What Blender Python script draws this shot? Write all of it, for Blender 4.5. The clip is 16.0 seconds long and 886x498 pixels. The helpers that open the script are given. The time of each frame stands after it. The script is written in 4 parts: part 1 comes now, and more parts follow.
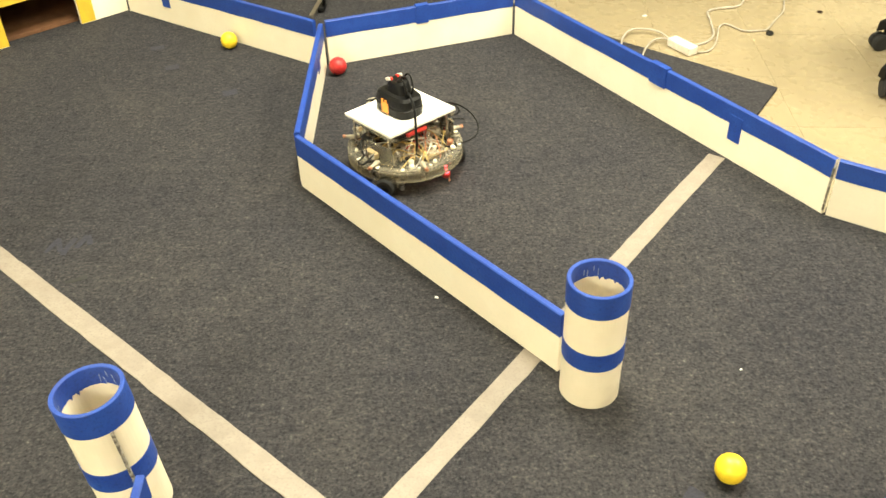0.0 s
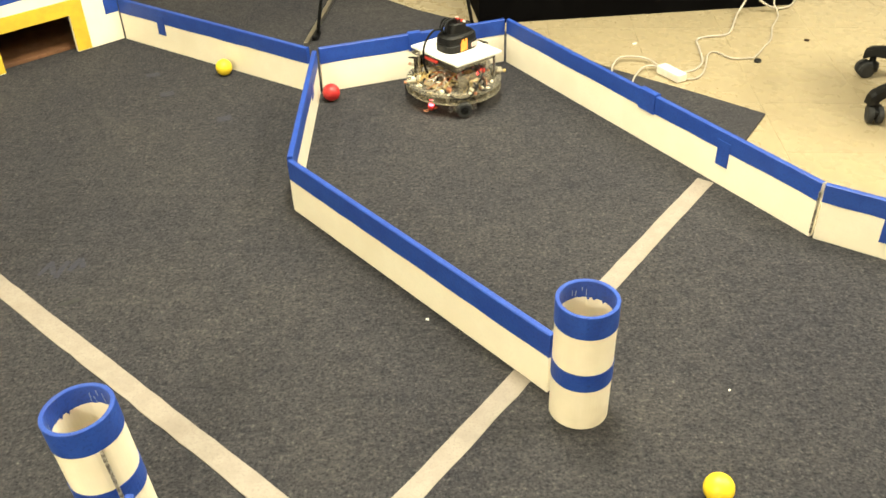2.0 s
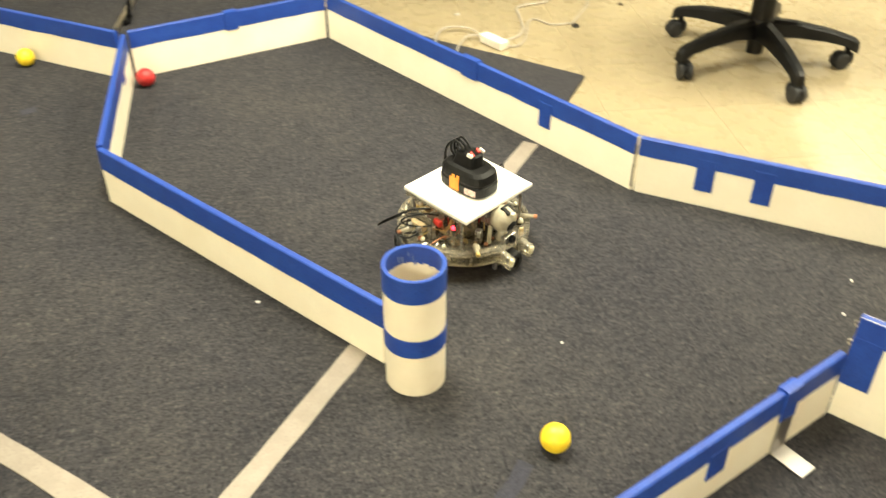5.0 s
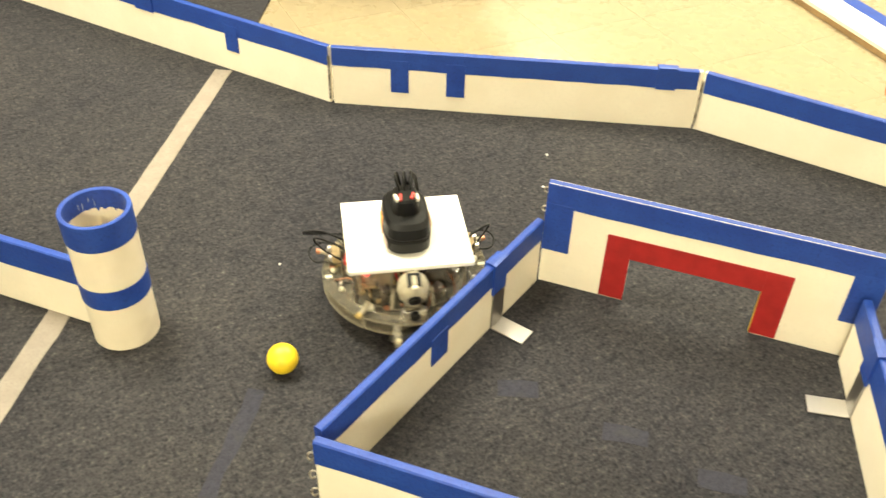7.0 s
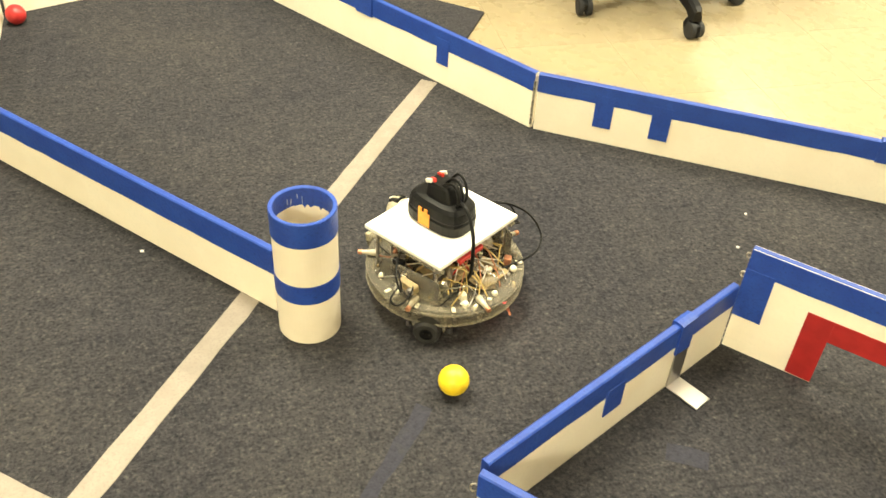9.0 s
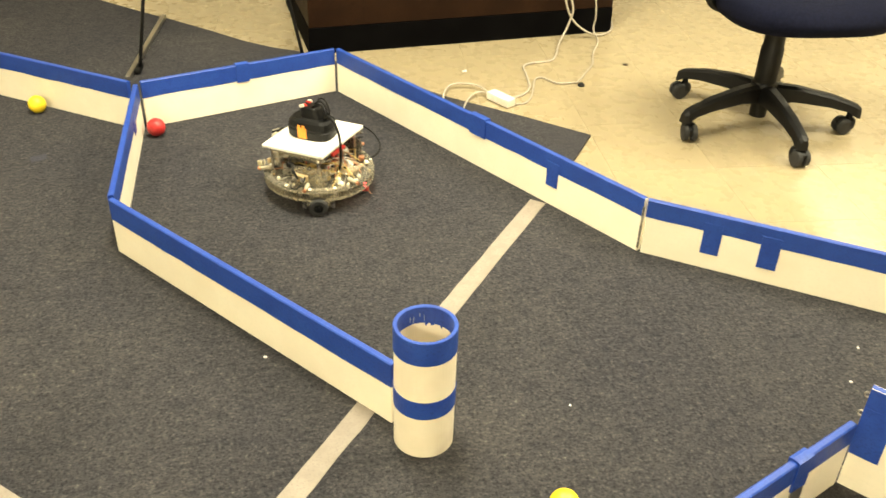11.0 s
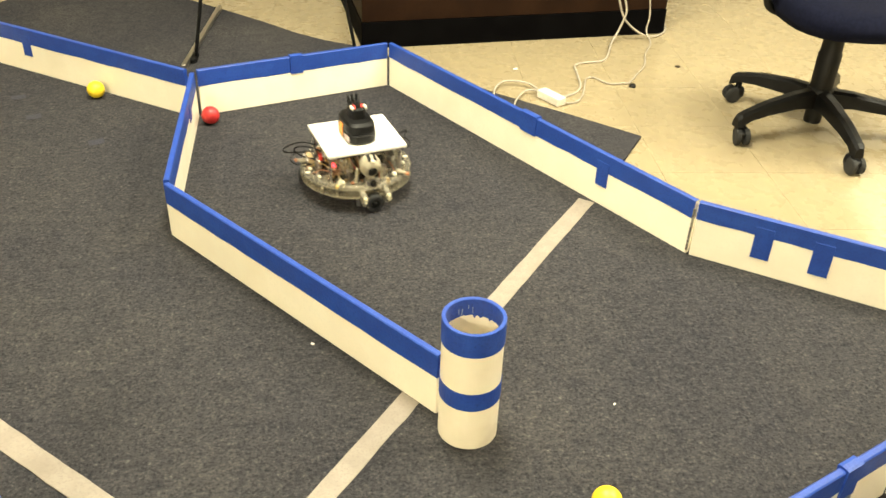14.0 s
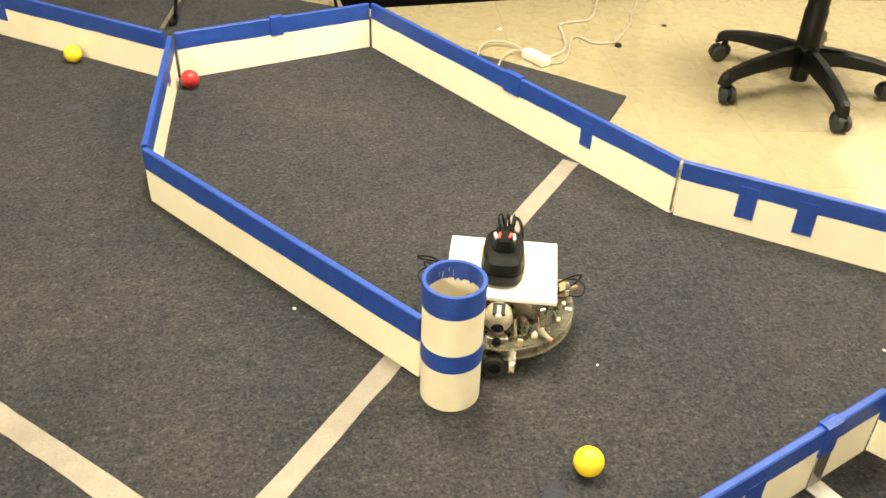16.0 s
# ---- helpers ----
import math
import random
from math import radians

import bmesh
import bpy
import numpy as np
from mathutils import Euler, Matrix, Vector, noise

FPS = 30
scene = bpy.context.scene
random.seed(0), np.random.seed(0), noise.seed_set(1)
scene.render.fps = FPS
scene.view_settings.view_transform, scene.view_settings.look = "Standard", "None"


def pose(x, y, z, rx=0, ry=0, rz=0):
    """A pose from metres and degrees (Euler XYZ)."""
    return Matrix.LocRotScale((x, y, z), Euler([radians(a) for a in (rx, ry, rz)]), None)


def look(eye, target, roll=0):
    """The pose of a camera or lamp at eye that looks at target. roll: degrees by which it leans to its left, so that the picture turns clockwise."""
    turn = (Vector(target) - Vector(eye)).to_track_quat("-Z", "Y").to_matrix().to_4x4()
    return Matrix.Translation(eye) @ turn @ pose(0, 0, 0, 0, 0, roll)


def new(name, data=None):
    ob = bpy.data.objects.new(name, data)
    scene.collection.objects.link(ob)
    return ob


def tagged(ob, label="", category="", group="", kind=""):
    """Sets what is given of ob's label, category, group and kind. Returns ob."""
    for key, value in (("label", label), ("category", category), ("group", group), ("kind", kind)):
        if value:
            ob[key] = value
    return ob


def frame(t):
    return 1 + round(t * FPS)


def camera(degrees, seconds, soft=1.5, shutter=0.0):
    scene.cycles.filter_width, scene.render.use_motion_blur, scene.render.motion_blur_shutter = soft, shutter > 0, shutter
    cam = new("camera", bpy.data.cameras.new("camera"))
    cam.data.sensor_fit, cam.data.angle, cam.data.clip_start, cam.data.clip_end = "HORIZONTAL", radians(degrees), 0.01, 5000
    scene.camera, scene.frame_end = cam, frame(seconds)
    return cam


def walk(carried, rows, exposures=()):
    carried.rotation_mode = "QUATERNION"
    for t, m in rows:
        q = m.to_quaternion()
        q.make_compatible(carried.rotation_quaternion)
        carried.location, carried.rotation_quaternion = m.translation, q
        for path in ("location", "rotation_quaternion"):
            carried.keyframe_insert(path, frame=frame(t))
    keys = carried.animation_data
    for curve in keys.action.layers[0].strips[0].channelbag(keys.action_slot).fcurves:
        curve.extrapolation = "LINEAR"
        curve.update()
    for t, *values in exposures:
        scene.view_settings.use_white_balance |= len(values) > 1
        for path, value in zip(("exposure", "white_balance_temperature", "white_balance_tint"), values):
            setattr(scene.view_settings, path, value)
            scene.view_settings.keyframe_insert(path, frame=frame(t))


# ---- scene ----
cam = camera(52.6, 16.0, shutter=0.5)
PATH = [
    (0, (0.371, 0.242, 1.198), (0.332, 1.842, -0.001), -1.6),
    (0.5, (0.357, 0.229, 1.198), (0.307, 1.847, 0.023), -0.6),
    (1, (0.36, 0.215, 1.205), (0.291, 1.852, 0.056), -0.8),
    (1.5, (0.367, 0.214, 1.192), (0.325, 1.848, 0.039), -1.0),
    (2, (0.382, 0.221, 1.195), (0.353, 1.859, 0.049), -1.4),
    (2.5, (0.375, 0.224, 1.199), (0.421, 1.883, 0.084), 0.1),
    (3, (0.373, 0.224, 1.205), (0.398, 1.891, 0.1), -0.2),
    (3.2, (0.371, 0.226, 1.205), (0.387, 1.89, 0.095), -0.6),
    (5.3, (0.476, 0.226, 1.126), (0.848, 1.774, -0.084), -0.9),
    (5.5, (0.501, 0.23, 1.109), (0.934, 1.719, -0.153), -1.7),
    (6, (0.528, 0.232, 1.098), (1.136, 1.63, -0.196), 0.7),
    (6.5, (0.542, 0.228, 1.107), (1.255, 1.566, -0.198), 0.9),
    (7, (0.537, 0.2, 1.092), (1.293, 1.546, -0.18), 1.7),
    (7.5, (0.548, 0.176, 1.079), (1.394, 1.419, -0.24), 4.2),
    (8, (0.518, 0.213, 1.087), (1.269, 1.488, -0.259), 5.4),
    (8.5, (0.486, 0.235, 1.1), (1.028, 1.653, -0.201), 4.5),
    (9, (0.483, 0.254, 1.112), (0.941, 1.736, -0.15), 3.3),
    (9.5, (0.473, 0.26, 1.122), (0.9, 1.767, -0.12), 3.2),
    (10, (0.44, 0.249, 1.157), (0.817, 1.871, 0.049), 2.1),
    (10.2, (0.432, 0.249, 1.164), (0.8, 1.877, 0.061), 2.1),
    (12.3, (0.389, 0.224, 1.179), (0.583, 1.909, 0.121), 1.8),
    (12.5, (0.386, 0.228, 1.174), (0.58, 1.912, 0.113), 2.2),
    (13, (0.388, 0.228, 1.161), (0.581, 1.89, 0.064), 3.2),
    (13.5, (0.39, 0.227, 1.167), (0.61, 1.895, 0.087), 3.0),
    (14, (0.389, 0.23, 1.169), (0.609, 1.891, 0.078), 2.3),
    (14.5, (0.397, 0.232, 1.165), (0.639, 1.884, 0.063), 2.3),
    (15, (0.397, 0.233, 1.156), (0.635, 1.864, 0.023), 3.3),
    (15.5, (0.399, 0.237, 1.16), (0.617, 1.858, 0.01), 3.6),
    (16, (0.41, 0.238, 1.158), (0.646, 1.853, 0.002), 2.1),
]
TONE = ((0, 0.08, 6220, 8.0), (3.2, 0.08, 6230, 8.0), (6, 0.05, 6250, 8.5), (7.5, 0.01, 6430, 9.5), (8.5, 0.06, 6500, 8.0), (9.5, 0.09, 6610, 7.5), (10.2, 0.08, 6720, 7.5), (12.5, 0.09, 6350, 7.5), (16, 0.09, 6380, 8.0))
walk(cam, [(t, look(eye, target, roll)) for t, eye, target, roll in PATH], TONE)

# ---- world, lights ----
world = bpy.data.worlds.new("room_world")
scene.world = world
world.use_nodes = True
world.node_tree.nodes["Background"].inputs[0].default_value = (0.9, 0.93, 1.0, 1)
world.node_tree.nodes["Background"].inputs[1].default_value = 0.05
LAMP_WATTS, LAMP_COLOUR = 155.0, (1.0, 0.917, 0.668)
LAMPS = ((-1.4, -2.35, 1.6), (-1.4, 3.0, 0.22), (0.4, 2.1, 0.95), (2.3, 1.9, 0.5), (3.4, 2.0, 0.75), (4.2, 5.2, 0.3))


# ---- materials ----
def material(name, colour, rough=0.5, metal=0.0, other=None, scale=30.0, low=0.4, high=0.6, fine=0.0, bump=0.0, bump_scale=200.0, spec=0.5, coat=0.0, stain=None, stain_scale=3.0):
    """A surface with a second colour in patches, fine grain and relief, in metres."""
    m = bpy.data.materials.new(name)
    m.use_nodes = True
    nodes, links = m.node_tree.nodes, m.node_tree.links
    b = nodes["Principled BSDF"]
    b.inputs["Roughness"].default_value = rough
    b.inputs["Metallic"].default_value = metal
    b.inputs["Specular IOR Level"].default_value = spec
    b.inputs["Coat Weight"].default_value = coat
    b.inputs["Base Color"].default_value = (*colour, 1)
    co = nodes.new("ShaderNodeTexCoord").outputs["Object"]

    def grain(size, detail=4.0):
        n = nodes.new("ShaderNodeTexNoise")
        n.inputs["Scale"].default_value = size
        n.inputs["Detail"].default_value = detail
        links.new(co, n.inputs["Vector"])
        return n.outputs["Fac"]

    def ramp(fac, a, c):
        r = nodes.new("ShaderNodeMapRange")
        r.inputs["From Min"].default_value, r.inputs["From Max"].default_value = a, c
        links.new(fac, r.inputs["Value"])
        return r.outputs["Result"]

    def mix(fac, a, c):
        x = nodes.new("ShaderNodeMix")
        x.data_type = "RGBA"
        links.new(fac, x.inputs["Factor"])
        for socket, v in ((x.inputs[6], a), (x.inputs[7], c)):
            if isinstance(v, tuple):
                socket.default_value = (*v, 1)
            else:
                links.new(v, socket)
        return x.outputs[2]

    out = colour
    if other:
        out = mix(ramp(grain(scale), low, high), colour, other)
        if fine:
            darker = tuple(c * (1 - fine) for c in colour)
            out = mix(ramp(grain(scale * 9, 2.0), 0.5, 0.75), out, darker)
    if stain:
        out = mix(ramp(grain(stain_scale, 5.0), 0.55, 0.8), out, stain)
    if not isinstance(out, tuple):
        links.new(out, b.inputs["Base Color"])
        r = ramp(grain(scale * 2), 0.2, 0.8)
        k = nodes.new("ShaderNodeMath")
        k.operation = "MULTIPLY_ADD"
        links.new(r, k.inputs[0])
        k.inputs[1].default_value, k.inputs[2].default_value = 0.15, max(rough - 0.07, 0.02)
        links.new(k.outputs[0], b.inputs["Roughness"])
    if bump:
        n = nodes.new("ShaderNodeBump")
        n.inputs["Strength"].default_value = bump
        n.inputs["Distance"].default_value = 0.002
        links.new(grain(bump_scale, 3.0), n.inputs["Height"])
        links.new(n.outputs["Normal"], b.inputs["Normal"])
    return m


def carpet_material():
    """Charcoal loop pile with blue and pale flecks."""
    m = bpy.data.materials.new("charcoal_carpet")
    m.use_nodes = True
    nodes, links = m.node_tree.nodes, m.node_tree.links
    b = nodes["Principled BSDF"]
    b.inputs["Roughness"].default_value = 0.95
    b.inputs["Specular IOR Level"].default_value = 0.1
    co = nodes.new("ShaderNodeTexCoord").outputs["Object"]

    def noise_at(size, detail, rough=0.5):
        n = nodes.new("ShaderNodeTexNoise")
        n.inputs["Scale"].default_value, n.inputs["Detail"].default_value, n.inputs["Roughness"].default_value = size, detail, rough
        links.new(co, n.inputs["Vector"])
        return n.outputs["Fac"]

    def ramp(fac, stops):
        r = nodes.new("ShaderNodeValToRGB")
        while len(r.color_ramp.elements) < len(stops):
            r.color_ramp.elements.new(0.5)
        for e, (p, c) in zip(r.color_ramp.elements, stops):
            e.position, e.color = p, (*c, 1)
        links.new(fac, r.inputs["Fac"])
        return r.outputs["Color"]

    def mix(kind, fac, a, c):
        x = nodes.new("ShaderNodeMix")
        x.data_type, x.blend_type = "RGBA", kind
        x.inputs["Factor"].default_value = fac
        links.new(a, x.inputs[6]), links.new(c, x.inputs[7])
        return x.outputs[2]

    tufts = ramp(noise_at(95, 5, 0.62), [(0.25, (0.0195, 0.0188, 0.0212)), (0.43, (0.0380, 0.0366, 0.0405)), (0.58, (0.0525, 0.0503, 0.0535)), (0.77, (0.090, 0.0850, 0.0835))])
    patch = ramp(noise_at(26, 7, 0.72), [(0.30, (0.70, 0.71, 0.75)), (0.5, (1.0, 1.0, 1.0)), (0.72, (1.32, 1.30, 1.26))])
    worn = ramp(noise_at(2.2, 4), [(0.3, (0.80, 0.81, 0.86)), (0.55, (0.97, 0.97, 0.97)), (0.75, (1.2, 1.18, 1.11))])
    fleck = ramp(noise_at(190, 3, 0.55), [(0.36, (0.72, 0.72, 0.74)), (0.46, (0.97, 0.97, 0.97)), (0.60, (1.0, 1.0, 1.0)), (0.70, (1.42, 1.40, 1.36))])
    colour = mix("MULTIPLY", 1.0, mix("MULTIPLY", 1.0, mix("MULTIPLY", 1.0, tufts, patch), worn), fleck)
    links.new(colour, b.inputs["Base Color"])
    n = nodes.new("ShaderNodeBump")
    n.inputs["Strength"].default_value, n.inputs["Distance"].default_value = 0.7, 0.004
    links.new(noise_at(260, 4, 0.7), n.inputs["Height"])
    links.new(n.outputs["Normal"], b.inputs["Normal"])
    return m


def clear_material(name, tint=(0.97, 0.97, 0.95), gloss=0.08, film_share=0.10, film=(0.8, 0.78, 0.72)):
    """Thin clear acrylic: see-through, with a gloss that grows at grazing angles."""
    m = bpy.data.materials.new(name)
    m.use_nodes = True
    nodes, links = m.node_tree.nodes, m.node_tree.links
    nodes.remove(nodes["Principled BSDF"])
    see, shine, weight, mixer = (nodes.new("ShaderNode" + k) for k in ("BsdfTransparent", "BsdfGlossy", "LayerWeight", "MixShader"))
    see.inputs[0].default_value = (*tint, 1)
    shine.inputs["Roughness"].default_value = gloss
    weight.inputs["Blend"].default_value = 0.3
    links.new(weight.outputs["Fresnel"], mixer.inputs[0])
    haze, blend = nodes.new("ShaderNodeBsdfDiffuse"), nodes.new("ShaderNodeMixShader")
    haze.inputs[0].default_value = (*film, 1)
    blend.inputs[0].default_value = film_share
    links.new(see.outputs[0], blend.inputs[1]), links.new(haze.outputs[0], blend.inputs[2])
    links.new(blend.outputs[0], mixer.inputs[1]), links.new(shine.outputs[0], mixer.inputs[2])
    links.new(mixer.outputs[0], nodes["Material Output"].inputs["Surface"])
    return m


def glowing(name, colour, strength):
    m = bpy.data.materials.new(name)
    m.use_nodes = True
    b = m.node_tree.nodes["Principled BSDF"]
    b.inputs["Base Color"].default_value = (*colour, 1)
    b.inputs["Emission Color"].default_value = (*colour, 1)
    b.inputs["Emission Strength"].default_value = strength
    return m


CARPET = carpet_material()
WHITE = material("cream_white_paint", (0.90, 0.832, 0.675), 0.5, other=(0.88, 0.803, 0.645), scale=14, fine=0.05, bump=0.15, bump_scale=90, stain=(0.85, 0.77, 0.60), stain_scale=5)
BLUE = material("blue_masking_tape", (0.0105, 0.046, 0.29), 0.5, other=(0.015, 0.060, 0.335), scale=22, fine=0.2, bump=0.35, bump_scale=140, spec=0.5)
RED = material("red_tape", (0.36, 0.015, 0.015), 0.5, other=(0.30, 0.012, 0.012), scale=25, bump=0.2, bump_scale=140)
YELLOW = material("yellow_tape", (0.64, 0.46, 0.035), 0.5, other=(0.58, 0.40, 0.035), scale=25, bump=0.2, bump_scale=140)
MASK = material("beige_masking_tape", (0.264, 0.228, 0.190), 0.6, other=(0.238, 0.204, 0.170), scale=25, fine=0.2, bump=0.3, bump_scale=160, stain=(0.20, 0.165, 0.132), stain_scale=9)
INK = material("faded_blue_tape_mark", (0.031, 0.031, 0.047), 0.95, other=(0.020, 0.020, 0.030), scale=120, low=0.3, high=0.7, bump=0.6, bump_scale=260, stain=(0.036, 0.036, 0.041), stain_scale=28)
TILE = material("cream_vinyl_tile", (0.312, 0.256, 0.158), 0.28, other=(0.300, 0.244, 0.149), scale=9, low=0.3, high=0.7, stain=(0.288, 0.232, 0.140), stain_scale=1.1, coat=0.15)
JOINT = material("tile_joint_dirt", (0.28, 0.235, 0.16), 0.5)
PLUG = material("grey_plug", (0.36, 0.32, 0.23), 0.8, other=(0.28, 0.25, 0.18), scale=30)
PAINT = material("warm_wall_paint", (0.84, 0.8, 0.7), 0.7, other=(0.82, 0.78, 0.67), scale=3)
CEILING = material("ceiling_board", (0.75, 0.73, 0.68), 0.8, other=(0.7, 0.68, 0.62), scale=40)
PIPE = material("cream_pipe_paint", (0.84, 0.76, 0.60), 0.42, other=(0.80, 0.72, 0.56), scale=18, bump=0.1, bump_scale=60, stain=(0.62, 0.53, 0.4), stain_scale=8)
BALL_Y = material("yellow_ball_rubber", (0.78, 0.58, 0.02), 0.42, other=(0.72, 0.51, 0.02), scale=60, bump=0.15, bump_scale=300)
BALL_R = material("red_ball_rubber", (0.5, 0.03, 0.03), 0.42, other=(0.42, 0.02, 0.02), scale=60, bump=0.15, bump_scale=300)
STEEL = material("brushed_aluminium", (0.496, 0.48, 0.448), 0.35, 1.0, other=(0.5, 0.48, 0.45), scale=60, bump=0.1, bump_scale=300)
HINGE = material("dull_hinge_steel", (0.5, 0.46, 0.38), 0.4, 0.5, other=(0.16, 0.14, 0.11), scale=150)
BLACK = material("black_plastic", (0.003, 0.003, 0.0033), 0.45, other=(0.0055, 0.0055, 0.0055), scale=40, bump=0.15, bump_scale=350, spec=0.22)
PLINTH = material("matt_black_laminate", (0.0012, 0.001, 0.0012), 0.8, other=(0.002, 0.0018, 0.002), scale=12, spec=0.03)
RUBBER = material("black_rubber", (0.01, 0.01, 0.01), 0.75, other=(0.018, 0.018, 0.018), scale=60)
BROWN = material("dark_walnut_laminate", (0.017, 0.0076, 0.0038), 0.5, other=(0.0115, 0.0051, 0.0026), scale=9, fine=0.3, spec=0.07)
BATTEN = material("bare_pine_batten", (0.34, 0.22, 0.10), 0.65, other=(0.26, 0.16, 0.07), scale=14, fine=0.3)
BOXWOOD = material("dark_brown_wood", (0.16, 0.075, 0.035), 0.55, other=(0.1, 0.045, 0.02), scale=12, fine=0.3)
NAVY = material("navy_seat_fabric", (0.0032, 0.004, 0.011), 0.95, other=(0.005, 0.006, 0.016), scale=120, bump=0.4, bump_scale=500, spec=0.08)
SACK = material("grey_green_cloth", (0.17, 0.17, 0.10), 0.9, other=(0.12, 0.11, 0.07), scale=25, bump=0.5, bump_scale=120)
CABLE = material("white_cable_plastic", (0.75, 0.7, 0.62), 0.45, other=(0.68, 0.62, 0.53), scale=40)
CORD = material("beige_cord_sheath", (0.40, 0.355, 0.29), 0.45, other=(0.34, 0.30, 0.245), scale=40)
ORANGE_CORD = material("orange_cord", (0.7, 0.16, 0.03), 0.5, other=(0.6, 0.12, 0.03), scale=40)
# film colour holds the milky haze and the decks' pale reflections
ACRYLIC = clear_material("clear_acrylic", (0.94, 0.91, 0.83), 0.05, 0.18, (0.68, 0.62, 0.50))
PLATE = material("white_plastic_sheet", (0.86, 0.84, 0.78), 0.35, other=(0.83, 0.8, 0.74), scale=30)
ORANGE = material("orange_label", (0.80, 0.30, 0.025), 0.5, other=(0.72, 0.25, 0.02), scale=60)
LABEL = material("pale_label", (0.6, 0.5, 0.45), 0.5, other=(0.4, 0.25, 0.22), scale=200)
SILVER = material("motor_steel", (0.6, 0.58, 0.55), 0.28, 1.0, other=(0.45, 0.43, 0.4), scale=60)
SHELL = material("silver_grey_plastic", (0.40, 0.36, 0.265), 0.3, other=(0.32, 0.285, 0.21), scale=60)
BOARD = material("circuit_board_resin", (0.3, 0.24, 0.12), 0.5, other=(0.42, 0.3, 0.16), scale=120, low=0.45, high=0.55, bump=0.4, bump_scale=400)
BRASS = material("copper_sensor_tip", (0.55, 0.25, 0.14), 0.4, 0.6, other=(0.4, 0.18, 0.1), scale=90)
WIRE_Y = material("yellow_wire", (0.5, 0.36, 0.12), 0.5)
WIRE_R = material("red_wire", (0.5, 0.03, 0.02), 0.5)
GLUE = material("milky_sensor_plastic", (0.8, 0.77, 0.62), 0.35, other=(0.72, 0.68, 0.5), scale=80)
HAZE = material("scuffed_tape_blue", (0.16, 0.22, 0.42), 0.7, other=(0.30, 0.34, 0.48), scale=200)
SPECK = material("white_paper_scrap", (0.75, 0.73, 0.7), 0.8)
LED = glowing("red_led", (1.0, 0.05, 0.07), 14.0)
LED_DIM = glowing("dim_red_led", (1.0, 0.03, 0.05), 7.0)
GLOW = glowing("lamp_diffuser", (1.0, 0.9, 0.72), 2.0)


# ---- shaping helpers ----
def box(bm, centre, size, turn=None, bevel=0.0):
    """A bevelled block."""
    made = bmesh.ops.create_cube(bm, size=1.0)["verts"]
    m = Matrix.Translation(centre) @ (turn or Matrix()) @ Matrix.Diagonal((*size, 1))
    bmesh.ops.transform(bm, matrix=m, verts=made)
    if bevel:
        edges = list({e for v in made for e in v.link_edges})
        bmesh.ops.bevel(bm, geom=edges, offset=bevel, segments=2, affect="EDGES", profile=0.5)
    return bm


def lathe(bm, profile, m=None, steps=32, closed=False):
    """Turns a profile of (radius, height) about z."""
    m = m or Matrix()
    rings = []
    for r, z in profile:
        if r < 1e-6:
            rings.append([bm.verts.new(m @ Vector((0, 0, z)))])
        else:
            rings.append([bm.verts.new(m @ Vector((r * math.cos(2 * math.pi * i / steps), r * math.sin(2 * math.pi * i / steps), z))) for i in range(steps)])
    pairs = list(zip(rings, rings[1:])) + ([(rings[-1], rings[0])] if closed else [])
    for a, b in pairs:
        for i in range(steps):
            j = (i + 1) % steps
            if len(a) == 1 and len(b) == 1:
                continue
            if len(a) == 1:
                bm.faces.new((a[0], b[j], b[i]))
            elif len(b) == 1:
                bm.faces.new((a[i], a[j], b[0]))
            else:
                bm.faces.new((a[i], a[j], b[j], b[i]))
    return bm


def smooth_path(points, n=8):
    """Points on a Catmull-Rom curve through the given ones."""
    p = [Vector(q) for q in points]
    p = [2 * p[0] - p[1]] + p + [2 * p[-1] - p[-2]]
    out = []
    for i in range(1, len(p) - 2):
        for k in range(n):
            t = k / n
            a, b, c, d = p[i - 1], p[i], p[i + 1], p[i + 2]
            out.append(0.5 * (2 * b + (c - a) * t + (2 * a - 5 * b + 4 * c - d) * t * t + (3 * b - a - 3 * c + d) * t ** 3))
    return out + [p[-2]]


def tube(bm, points, radius, steps=8, n=8):
    """A round cable through points."""
    path = smooth_path(points, n)
    side = None
    last = None
    for i, q in enumerate(path):
        d = (path[min(i + 1, len(path) - 1)] - path[max(i - 1, 0)]).normalized()
        if side is None:
            side = d.orthogonal().normalized()
        side = (side - d * side.dot(d)).normalized()
        up = d.cross(side)
        ring = [bm.verts.new(q + radius * (math.cos(a) * side + math.sin(a) * up)) for a in (2 * math.pi * k / steps for k in range(steps))]
        if last:
            for k in range(steps):
                bm.faces.new((last[k], last[(k + 1) % steps], ring[(k + 1) % steps], ring[k]))
        else:
            bm.faces.new(ring[::-1])
        last = ring
    bm.faces.new(last)
    return bm


def prism(bm, outline, z0, z1):
    """An upright slab over an outline given counter-clockwise."""
    low = [bm.verts.new((x, y, z0)) for x, y in outline]
    high = [bm.verts.new((x, y, z1)) for x, y in outline]
    bm.faces.new(low[::-1]), bm.faces.new(high)
    for i in range(len(outline)):
        j = (i + 1) % len(outline)
        bm.faces.new((low[i], low[j], high[j], high[i]))
    return bm


